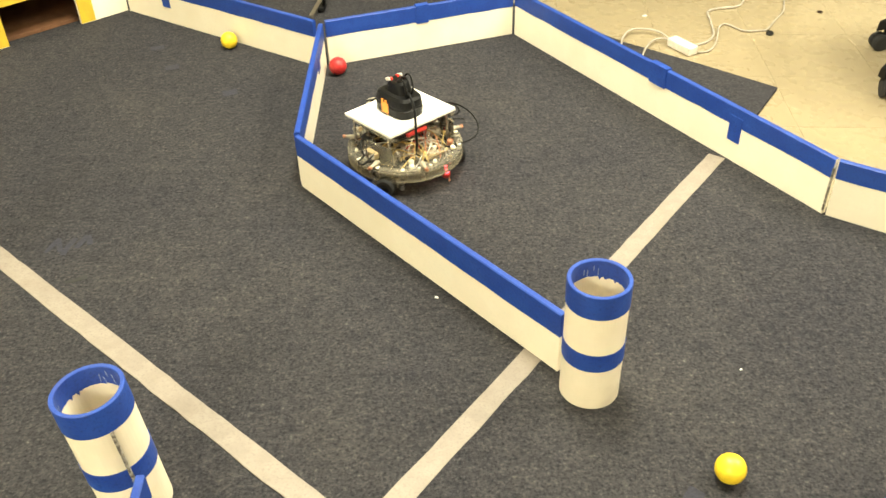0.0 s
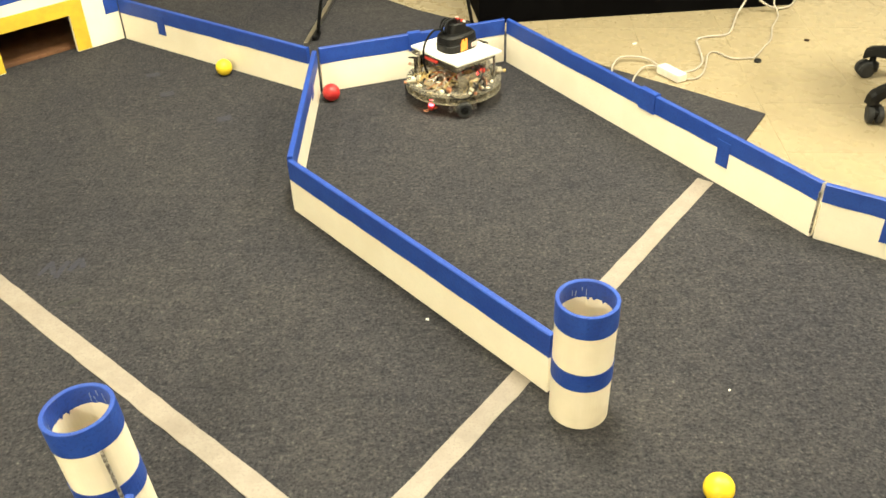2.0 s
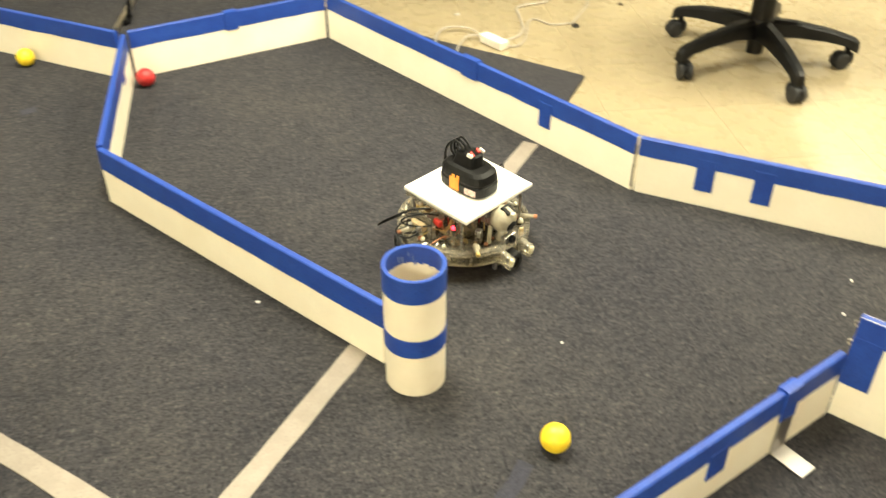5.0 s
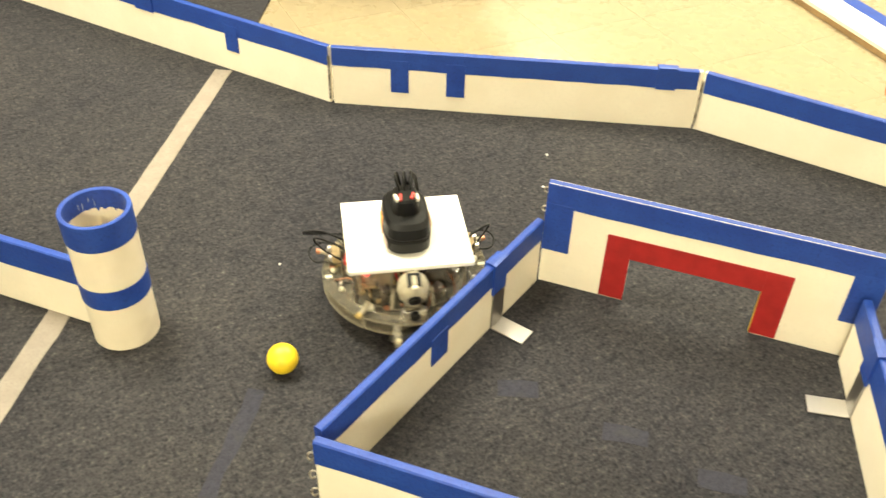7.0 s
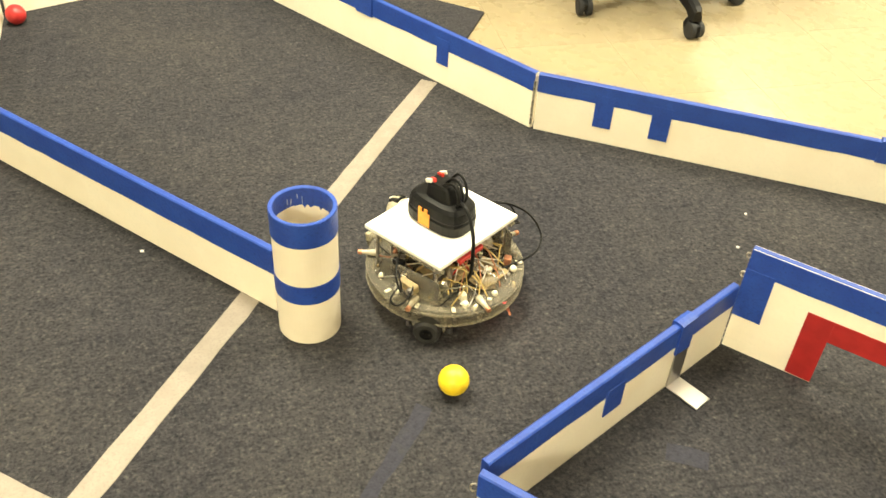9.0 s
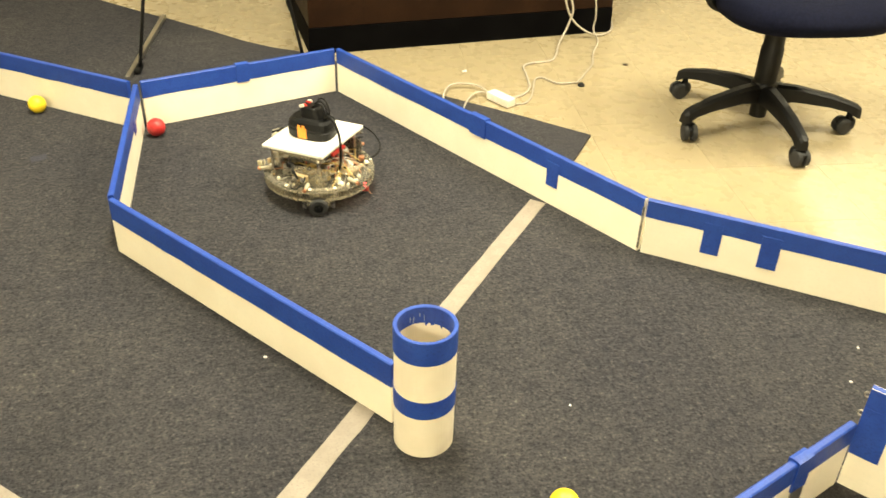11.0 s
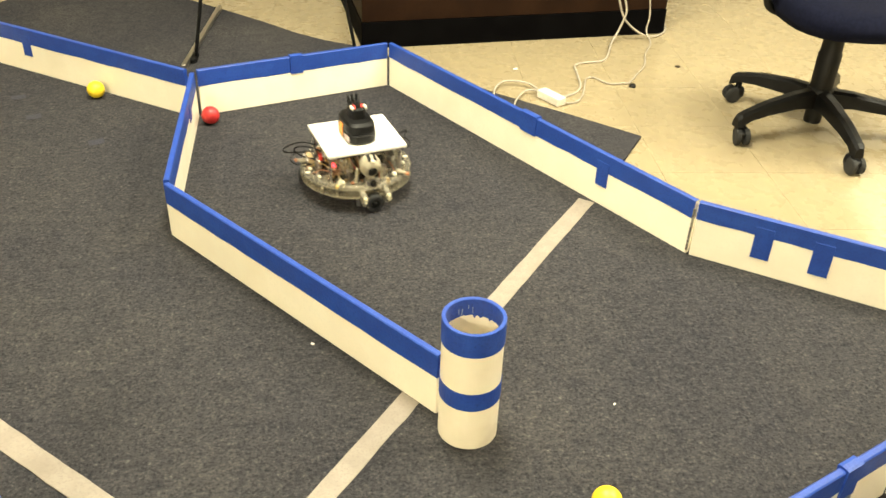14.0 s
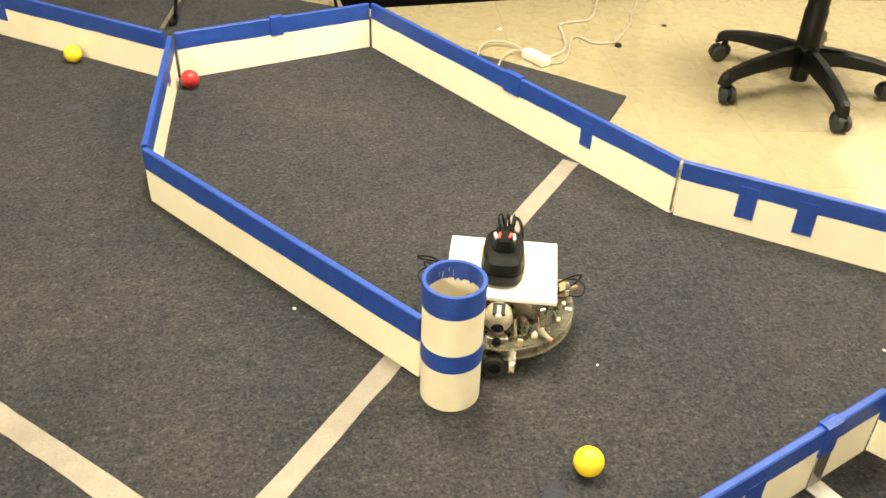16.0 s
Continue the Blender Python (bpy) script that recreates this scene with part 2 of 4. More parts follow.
def part(name, bm, mat, parent=None, label="", m=None, smooth=False):
    """Links a bmesh as one mesh object, under parent if given."""
    bmesh.ops.recalc_face_normals(bm, faces=bm.faces)
    mesh = bpy.data.meshes.new(name)
    bm.to_mesh(mesh)
    bm.free()
    mesh.materials.append(mat)
    ob = new(name, mesh)
    if smooth:
        for p in mesh.polygons:
            p.use_smooth = True
    if parent:
        ob.parent = parent
    if m:
        ob.matrix_basis = m
    if label:
        tagged(ob, label)
    return ob


def thing(name, label, category, m=None, group=""):
    ob = new(name)
    ob.empty_display_size = 0.05
    if m:
        ob.matrix_basis = m
    return tagged(ob, label, category, group)


def B():
    return bmesh.new()


# ---- structure ----
HIGH, THICK, BAND = 0.14, 0.0125, 0.043
FLOOR_Z = -0.008

ground = part("floor", box(B(), (1.0, 2.5, FLOOR_Z - 0.053), (9.0, 11.0, 0.1)), JOINT)
tagged(ground, "cream vinyl tile floor with thin dirty joints", "floor", kind="structure")
for name, c, s in (("wall_north", (1.0, 8.05, 1.3), (9.2, 0.1, 2.7)), ("wall_south", (1.0, -3.05, 1.3), (9.2, 0.1, 2.7)), ("wall_east", (5.55, 2.5, 1.3), (0.1, 11.0, 2.7)), ("wall_west", (-3.55, 2.5, 1.3), (0.1, 11.0, 2.7))):
    tagged(part(name, box(B(), c, s), PAINT), "plain warm white painted room wall", "wall", kind="structure")
tagged(part("ceiling", box(B(), (1.0, 2.5, 2.71), (9.2, 11.2, 0.1)), CEILING), "plain pale ceiling boards", "ceiling", kind="structure")

for x, y, share in LAMPS:
    lamp_thing = thing("ceiling_light", "recessed fluorescent ceiling light with a pale frame", "ceiling light", pose(x, y, 2.655), "ceiling lights")
    frame_bm = B()
    for sx in (-1, 1):
        box(frame_bm, (sx * 0.31, 0, 0), (0.03, 1.25, 0.02))
        box(frame_bm, (0, sx * 0.61, 0), (0.59, 0.03, 0.02))
    part("light_frame", frame_bm, CEILING, lamp_thing)
    part("diffuser", box(B(), (0, 0, 0.002), (0.588, 1.188, 0.006)), GLOW, lamp_thing)
    data = bpy.data.lights.new("tube_light", "AREA")
    data.shape, data.size, data.size_y, data.energy, data.color = "RECTANGLE", 0.56, 1.16, LAMP_WATTS * share, LAMP_COLOUR
    lamp = new("tube_light", data)
    lamp.matrix_basis = pose(x, y, 2.635)

# carpet: one thick sheet with an uneven edge
P1, P2, P3, P4, P5, P6 = (-0.02, 2.109), (-0.038, 2.790), (0.552, 3.006), (1.209, 1.954), (1.909, 1.484), (2.349, 0.747)
edge = [(1.291, 2.596), (1.10, 2.765), (0.90, 2.93), (0.66, 3.19), (0.444, 3.38), (0.341, 3.435), (0.236, 3.515), (0.125, 3.625), (-0.037, 3.771), (-0.146, 3.862), (-0.34, 4.038), (-0.52, 4.19), (-0.752, 4.137), (-0.971, 3.805), (-1.55, 3.35), (-2.4, 2.9),
        (-2.4, -1.2), (2.6, -1.2), (2.6, 0.5), (2.365, 0.765), (1.925, 1.503), (1.228, 1.978), (1.125, 2.355), (1.20, 2.453)]
carpet = part("carpet", prism(B(), edge[::-1], FLOOR_Z + 0.001, 0.0), CARPET)
tagged(carpet, "charcoal flecked loop pile carpet laid on tiles", "carpet", kind="structure")


def strip(name, a, b, width, mat, z=0.0012, wobble=0.0012, seed=1):
    """A strip of tape lying on the carpet from a to b."""
    rnd = random.Random(seed)
    a, b = Vector(a), Vector(b)
    d = (b - a).normalized()
    s = Vector((-d.y, d.x))
    n = max(2, int((b - a).length / 0.04))
    bm = B()
    rows = []
    for i in range(n + 1):
        p = a.lerp(b, i / n)
        l, r = p + s * (width / 2 + rnd.uniform(-1, 1) * wobble), p - s * (width / 2 + rnd.uniform(-1, 1) * wobble)
        rows.append([bm.verts.new((q.x, q.y, zz)) for q, zz in ((l, 0.0002), (l, z), (r, z), (r, 0.0002))])
    for u, v in zip(rows, rows[1:]):
        for k in range(3):
            bm.faces.new((u[k], u[k + 1], v[k + 1], v[k]))
    bm.faces.new(rows[0]), bm.faces.new(rows[-1][::-1])
    return part(name, bm, mat)


SEAM_A, SEAM_B = (0.092, 0.924), (1.028, 2.22)
tagged(strip("floor_tape", SEAM_A, SEAM_B, 0.043, MASK, seed=2), "beige masking tape stripe along a carpet seam", "tape")
tagged(strip("floor_tape", (-1.217, 2.306), (0.205, 1.087), 0.044, MASK, z=0.0024, seed=3), "beige masking tape stripe, slightly dirty, across carpet", "tape")


# ---- field walls: painted boards with blue tape folded over the top ----
def tape_over(bm, x0, x1, high, band, thick, proud=0.0008):
    """Tape folded over a board's top edge, with a slightly uneven lower edge."""
    n = max(2, int((x1 - x0) / 0.05))
    rnd = random.Random(int(1000 * (x0 + 3 * x1 + high)))
    rows = []
    for i in range(n + 1):
        x = x0 + (x1 - x0) * i / n
        f, k = high - band + rnd.uniform(-0.0012, 0.0012), high - band + rnd.uniform(-0.002, 0.002)
        y0, y1, t = -proud, thick + proud, high + proud
        q = [(x, 0.0004, f), (x, y0, f), (x, y0, t - 0.002), (x, 0.0016, t), (x, thick - 0.0016, t), (x, y1, t - 0.002), (x, y1, k), (x, thick - 0.0004, k)]
        rows.append([bm.verts.new(v) for v in q])
    for a, b in zip(rows, rows[1:]):
        for j in range(7):
            bm.faces.new((a[j], a[j + 1], b[j + 1], b[j]))
    bm.faces.new(rows[0]), bm.faces.new(rows[-1][::-1])
    return bm


def board_pose(a, b, z=0.0):
    """From a to b along x; the near face at y = 0, the board's thickness towards +y (left of a to b)."""
    return pose(a[0], a[1], z, 0, 0, math.degrees(math.atan2(b[1] - a[1], b[0] - a[0])))


def wall_board(a, b, label, tabs=(), seams=(), trim=(0.0, 0.0), band=0.049, bare=(0.0, 0.0), high=HIGH):
    """A low field wall from a to b. tabs: (from, to, lower end) of tape on the near face; seams: where a second strip overlaps."""
    length = math.dist(a, b)
    root = thing("field_wall", label, "field wall", board_pose(a, b), "low field walls")
    x0, x1 = trim[0], length - trim[1]
    part("board", box(B(), ((x0 + x1) / 2, THICK / 2, high / 2), (x1 - x0, THICK, high), bevel=0.0012), WHITE, root)
    part("tape_band", tape_over(B(), x0 - 0.0006 + bare[0], x1 + 0.0006 - bare[1], high, band, THICK), BLUE, root, "blue masking tape folded over the top")
    for t0, t1, low in tabs:
        part("tape_tab", box(B(), ((t0 + t1) / 2, -0.0009, (low + high - BAND + 0.02) / 2), (t1 - t0, 0.0022, high - BAND + 0.02 - low), bevel=0.0004), BLUE, root)
    for t0, t1 in seams:
        part("tape_overlap", tape_over(B(), t0, t1, high + 0.0026, band + 0.0065, THICK, 0.0036), BLUE, root)
    return root


def hinge(root, x, y, turn=0.0, z0=0.012, z1=0.125):
    """A narrow piano hinge: knuckles on a pin, with screw heads."""
    bm = B()
    m = pose(x, y, 0, 0, 0, turn)
    lathe(bm, [(0, z0), (0.0018, z0), (0.0018, z1), (0, z1)], m, 8)
    n = 7
    for i in range(n):
        a, b = z0 + (z1 - z0) * (i + 0.08) / n, z0 + (z1 - z0) * (i + 0.92) / n
        lathe(bm, [(0, a), (0.0028, a), (0.0028, b), (0, b)], m, 10)
    return part("hinge", bm, HINGE, root, "dull steel hinge", smooth=False)


PLAIN = "low cream painted board with blue tape along its top"
# dividing wall that ends at the pipe
wall_board(P1, (0.552, 1.448), PLAIN + ", ending at a pipe post", trim=(0.0, 0.004), band=0.053)
# its far leg, inner side towards the corner
w = wall_board((-0.012, 2.128), (-0.032, 2.783), PLAIN + ", short dividing leg", tabs=((0.455, 0.495, 0.072),))
hinge(w, 0.003, 0.0105, 130)
# outer ring, faces towards the field
wall_board((-0.024, 2.791), (0.549, 3.006), PLAIN + " on carpet, part of the outer ring", seams=((0.285, 0.325),), high=0.143)
w = wall_board((0.554, 3.006), P4, PLAIN + " and one tape tab, before a tiled floor", tabs=((0.928, 0.967, 0.054),), seams=((0.635, 0.696),), trim=(0.003, 0.004), bare=(0.0, 0.001), band=0.0475, high=0.145)
hinge(w, 1.2365, -0.002, 10)
wall_board(P4, P5, PLAIN + " and two tape tabs, before a tiled floor", tabs=((0.141, 0.183, 0.041), (0.270, 0.313, 0.039)), seams=((0.742, 0.786),), trim=(0.005, 0.002), band=0.045, bare=(0.0, 0.008), high=0.145)
w = wall_board(P5, P6, PLAIN + ", outer ring past the second bend", trim=(0.002, 0.002), bare=(0.005, 0.0), high=0.145)
hinge(w, 0.002, -0.002, 15)
wall_board((-0.784, 3.267), (-0.060, 2.789), PLAIN + " and one tape tab, beside a goal", tabs=((0.190, 0.226, 0.055),), trim=(0.002, 0.004), high=0.145)
wall_board((P6[0] + 0.004, P6[1] - 0.006), (2.40, -0.10), PLAIN + ", outer ring along the field's end", high=0.145)

# pen in front of the red goal
GL, GR, CN, CF = (1.302, 1.200), (1.669, 0.785), (0.765, 0.938), (1.282, 0.345)


def bracket(x, label, m, group="angle brackets"):
    """A bent aluminium strip: an upright leaf on the board and a foot on the carpet."""
    root = thing("angle_bracket", label, "bracket", m @ pose(x, 0, 0), group)
    part("upright_leaf", box(B(), (0, -0.0020, 0.045), (0.036, 0.0028, 0.086), bevel=0.0008), STEEL, root)
    part("foot_leaf", box(B(), (0, -0.0345, 0.0026), (0.037, 0.063, 0.0028), bevel=0.0008), STEEL, root)
    return root


pen_left = wall_board(CN, GL, PLAIN + ", side of a small pen", trim=(0.014, 0.006), band=0.043)
pen_left.matrix_basis = board_pose(CN, GL)
for t0, t1, low in ((0.262, 0.305, 0.052),):
    part("tape_tab", box(B(), ((t0 + t1) / 2, -0.0009, (low + 0.109) / 2), (t1 - t0, 0.0022, 0.109 - low), bevel=0.0004), BLUE, pen_left)
part("tape_overlap", tape_over(B(), 0.432, 0.470, HIGH + 0.0012, BAND + 0.02, THICK, 0.0042), BLUE, pen_left)
bracket(0.452, "bent aluminium angle bracket propping a pen wall", board_pose(CN, GL))
pen_right = wall_board((1.645, 0.800), CF, PLAIN + ", far side of a small pen", trim=(0.006, 0.014))
part("tape_overlap", tape_over(B(), 0.098, 0.138, HIGH + 0.0012, BAND + 0.02, THICK, 0.0042), BLUE, pen_right)
bracket(0.117, "bent aluminium angle bracket propping a pen wall", board_pose((1.645, 0.800), CF))
pen_front = wall_board((0.760, 0.931), (1.290, 0.348), PLAIN + ", front of a small pen", tabs=((0.205, 0.245, 0.066),), band=0.044)
for z in (0.025, 0.065, 0.105):
    hook = B()
    tube(hook, [(-0.002, 0.008, z), (-0.008, 0.004, z + 0.006), (-0.012, 0.002, z), (-0.008, 0.0, z - 0.006), (-0.002, 0.0, z)], 0.0014, 6, 4)
    part("screw_eye", hook, HINGE, pen_front, "small steel screw eye", smooth=True)

# goals: taller boards with an opening
TALL = 0.217


def goal(a, b, length, open0, open1, top, tape, label, width=0.043, tall=TALL, side=0.075):
    root = thing("goal", label, "goal", board_pose(a, b), "goals")
    bm = B()
    prof = [(0, 0), (open0, 0), (open0, top), (open1, top), (open1, 0), (length, 0), (length, tall), (0, tall)]
    near = [bm.verts.new((x, 0, z)) for x, z in prof]
    far = [bm.verts.new((x, THICK, z)) for x, z in prof]
    bm.faces.new(near), bm.faces.new(far[::-1])
    for i in range(8):
        j = (i + 1) % 8
        bm.faces.new((near[i], far[i], far[j], near[j]))
    part("board", bm, WHITE, root)
    part("tape_band", tape_over(B(), -0.0006, length + 0.0006, tall, 0.046, THICK), BLUE, root, "blue masking tape folded over the top")
    for x in (0.0, length - 0.048):
        part("tape_side", box(B(), (x + 0.024 + (-0.0005 if x == 0 else 0.0005), -0.0006, (side + tall - 0.04) / 2), (0.049, 0.0016, tall - 0.04 - side), bevel=0.0003), BLUE, root)
    for x0, x1, z0, z1 in ((open0 - width, open0 + 0.0005, 0.002, top + width), (open1 - 0.0005, open1 + width, 0.002, top + width), (open0 + 0.0005, open1 - 0.0005, top - 0.0005, top + width)):
        part("goal_tape", box(B(), ((x0 + x1) / 2, -0.0006, (z0 + z1) / 2), (x1 - x0, 0.0016, z1 - z0), bevel=0.0003), tape, root)
    jamb = part("jamb_tape", box(B(), (open1 - 0.0006, THICK / 2, top / 2), (0.0012, THICK, top - 0.004)), YELLOW if tape is RED else WHITE, root)
    for z in (0.03, 0.1, 0.16, 0.2):
        eye = B()
        tube(eye, [(0.002, 0.006, z), (-0.004, 0.004, z + 0.005), (-0.008, 0.003, z), (-0.004, 0.002, z - 0.005), (0.002, 0.002, z)], 0.0014, 6, 4)
        part("screw_eye", eye, HINGE, root, "small steel screw eye", smooth=True)
    return root


goal(GL, GR, 0.553, 0.155, 0.379, 0.097, RED, "cream goal board with a red taped opening and blue edges")
yg = (-0.790 - 0.592 * 0.721, 3.272 - 0.592 * 0.693)
goal(yg, (-0.790, 3.272), 0.592, 0.167, 0.420, 0.130, YELLOW, "cream goal board with a yellow taped opening and blue edges", 0.050, 0.263, 0.100)
wall_board((yg[0] - 0.62, yg[1] - 0.28), (yg[0] - 0.004, yg[1] - 0.004), PLAIN + ", beyond a goal")

# wooden crate behind the yellow goal
ga = math.degrees(math.atan2(0.693, 0.721))
crate = thing("wooden_crate", "dark brown wooden crate, open towards the goal", "crate", pose(-1.004, 3.066, 0, 0, 0, ga) @ pose(0, 0.03, 0))
for nm, c, s in (("base", (0, 0.16, 0.006), (0.46, 0.30, 0.012)), ("back", (0, 0.316, 0.10), (0.46, 0.012, 0.2)), ("side", (-0.224, 0.16, 0.106), (0.012, 0.298, 0.188)), ("side", (0.224, 0.16, 0.106), (0.012, 0.298, 0.188)), ("top", (0, 0.16, 0.206), (0.46, 0.32, 0.012))):
    part(nm, box(B(), c, s, bevel=0.001), BOXWOOD, crate)


# ---- pipe posts ----
def pipe_post(x, y, turn, label, patch=False, lean=0.0):
    root = thing("pipe_post", label, "pipe", pose(x, y, 0.054 * math.sin(radians(abs(lean))), 0, lean, turn), "pipe posts")
    R, r, h = 0.0540, 0.0485, 0.257
    part("pipe", lathe(B(), [(r, 0.0), (R - 0.001, 0.0), (R, 0.001), (R, h - 0.001), (R - 0.001, h), (r, h)], None, 48, True), PIPE, root, smooth=False)
    # upper band folded over the rim, ragged inside
    bm = B()
    rnd = random.Random(int(100 * x))
    steps = 96
    drop = [0.052 + 0.008 * rnd.random() if rnd.random() < 0.15 else 0.048 + 0.003 * rnd.random() for _ in range(steps)]
    rings = []
    for k, (rad, z) in enumerate(((R + 0.0005, h - 0.046), (R + 0.0012, h - 0.046), (R + 0.0012, h), (R + 0.0002, h + 0.0012), (r + 0.0004, h + 0.0012), (r - 0.0009, h), (r - 0.0009, None), (r - 0.0002, None))):
        rings.append([bm.verts.new((rad * math.cos(2 * math.pi * i / steps), rad * math.sin(2 * math.pi * i / steps), (h - drop[i] * 0.68) if z is None else z)) for i in range(steps)])
    for a, b in zip(rings, rings[1:]):
        for i in range(steps):
            j = (i + 1) % steps
            bm.faces.new((a[i], a[j], b[j], b[i]))
    part("rim_tape", bm, BLUE, root, "blue tape folded into the rim")
    part("middle_tape", lathe(B(), [(R + 0.0002, 0.092), (R + 0.0012, 0.092), (R + 0.0012, 0.130), (R + 0.0002, 0.130)], None, 48), BLUE, root)
    part("inner_plug", lathe(B(), [(0, 0.108), (r - 0.0004, 0.108), (r - 0.0004, 0.114), (0, 0.114)], None, 40), PLUG, root, "pale plug inside the pipe")
    for k in range(6):
        a, top, deep = 1.1 + 0.16 * k + 0.1 * rnd.random() + (1.6 if k > 3 else 0.0), 0.008 + 0.012 * rnd.random(), 0.006 + 0.014 * rnd.random()
        scratch = box(B(), ((r - 0.0012) * math.cos(a), (r - 0.0012) * math.sin(a), h - top - deep / 2), (0.0004, 0.0006 + 0.0010 * rnd.random(), deep), pose(0, 0, 0, rnd.uniform(-9, 9), 0, math.degrees(a)))
        part("tape_scratch", scratch, HAZE, root, "pale scratch in the rim tape")
    if patch:
        bm = B()
        box(bm, (R + 0.0016, 0, 0.229), (0.0012, 0.014, 0.02), bevel=0.0003)
        part("sticker", bm, WHITE, root, "torn white sticker")
    return root


pipe_post(0.603, 1.410, 20, "cream pipe post with two blue tape bands", True)
post = pipe_post(-0.157, 1.161, 0, "cream pipe post with blue bands, hinged to a board, leaning slightly", lean=-4.5)
pipe_post(-0.697, 1.726, 0, "cream pipe post with blue bands beside taped carpet")
wall_board((-0.116, 1.102), (-0.068, 0.45), PLAIN + ", hinged to a pipe post")
hinge(post, 0.036, -0.0435, 0, 0.03, 0.212)


# ---- balls ----
def ball(x, y, mat, label, r=0.0265):
    bm = B()
    bmesh.ops.create_icosphere(bm, subdivisions=4, radius=r)
    for v in bm.verts:
        v.co += v.normal * 0.0002 * noise.noise(v.co * 90)
    return tagged(part("ball", bm, mat, None, m=pose(x, y, r + 0.0005, 20, 30, 0), smooth=True), label, "ball", "balls")


ball(0.8062, 1.1990, BALL_Y, "bright yellow rubber ball resting on carpet", 0.0256)
ball(-0.361, 2.935, BALL_Y, "yellow rubber ball against a field wall")
ball(0.009, 2.732, BALL_R, "red rubber ball in a corner of the walls")


# ---- desk behind the field ----
DA, DB = (0.478, 3.360), (1.655, 3.505)
desk = thing("desk", "dark walnut desk with a black plinth, back towards the field", "desk", board_pose(DA, DB))
DL = math.dist(DA, DB)
part("plinth", box(B(), (DL / 2, 0.30, 0.0405), (DL, 0.60, 0.097), bevel=0.002), PLINTH, desk, "black plinth")
part("back_panel", box(B(), (DL / 2, 0.012, 0.395), (DL - 0.004, 0.018, 0.610), bevel=0.002), BROWN, desk)
part("side_panel", box(B(), (0.012, 0.31, 0.395), (0.018, 0.57, 0.610), bevel=0.002), BROWN, desk)
part("side_panel", box(B(), (DL - 0.012, 0.31, 0.395), (0.018, 0.57, 0.610), bevel=0.002), BROWN, desk)
part("desktop", box(B(), (DL / 2, 0.29, 0.715), (DL + 0.04, 0.66, 0.028), bevel=0.003), BROWN, desk)

# ---- easel on the carpet ----
easel = thing("easel", "thin black easel legs on a bright metal foot bar", "easel", pose(0, 0, 0))
fa, fb = Vector((-0.125, 3.155)), Vector((-0.066, 3.785))
ang = math.degrees(math.atan2(fb.y - fa.y, fb.x - fa.x))
mid = (fa + fb) / 2
part("foot_bar", box(B(), (mid.x, mid.y, 0.009), ((fb - fa).length, 0.016, 0.018), pose(0, 0, 0, 0, 0, ang), 0.002), STEEL, easel, "bright metal foot bar")
part("leg", tube(B(), [(-0.096, 3.233, 0.0), (-0.046, 3.248, 0.27), (0.11, 3.295, 1.11)], 0.0062, 10, 4), BLACK, easel, smooth=True)
part("leg", tube(B(), [(0.453, 3.340, 0.0), (0.412, 3.333, 0.225), (0.25, 3.31, 1.11)], 0.0062, 10, 4), BLACK, easel, smooth=True)
part("clamp", box(B(), (-0.098, 3.235, 0.014), (0.06, 0.020, 0.014), pose(0, 0, 0, 0, 0, ang), 0.003), BLACK, easel)
part("top_joint", box(B(), (0.18, 3.303, 1.12), (0.20, 0.03, 0.035), bevel=0.004), BLACK, easel)


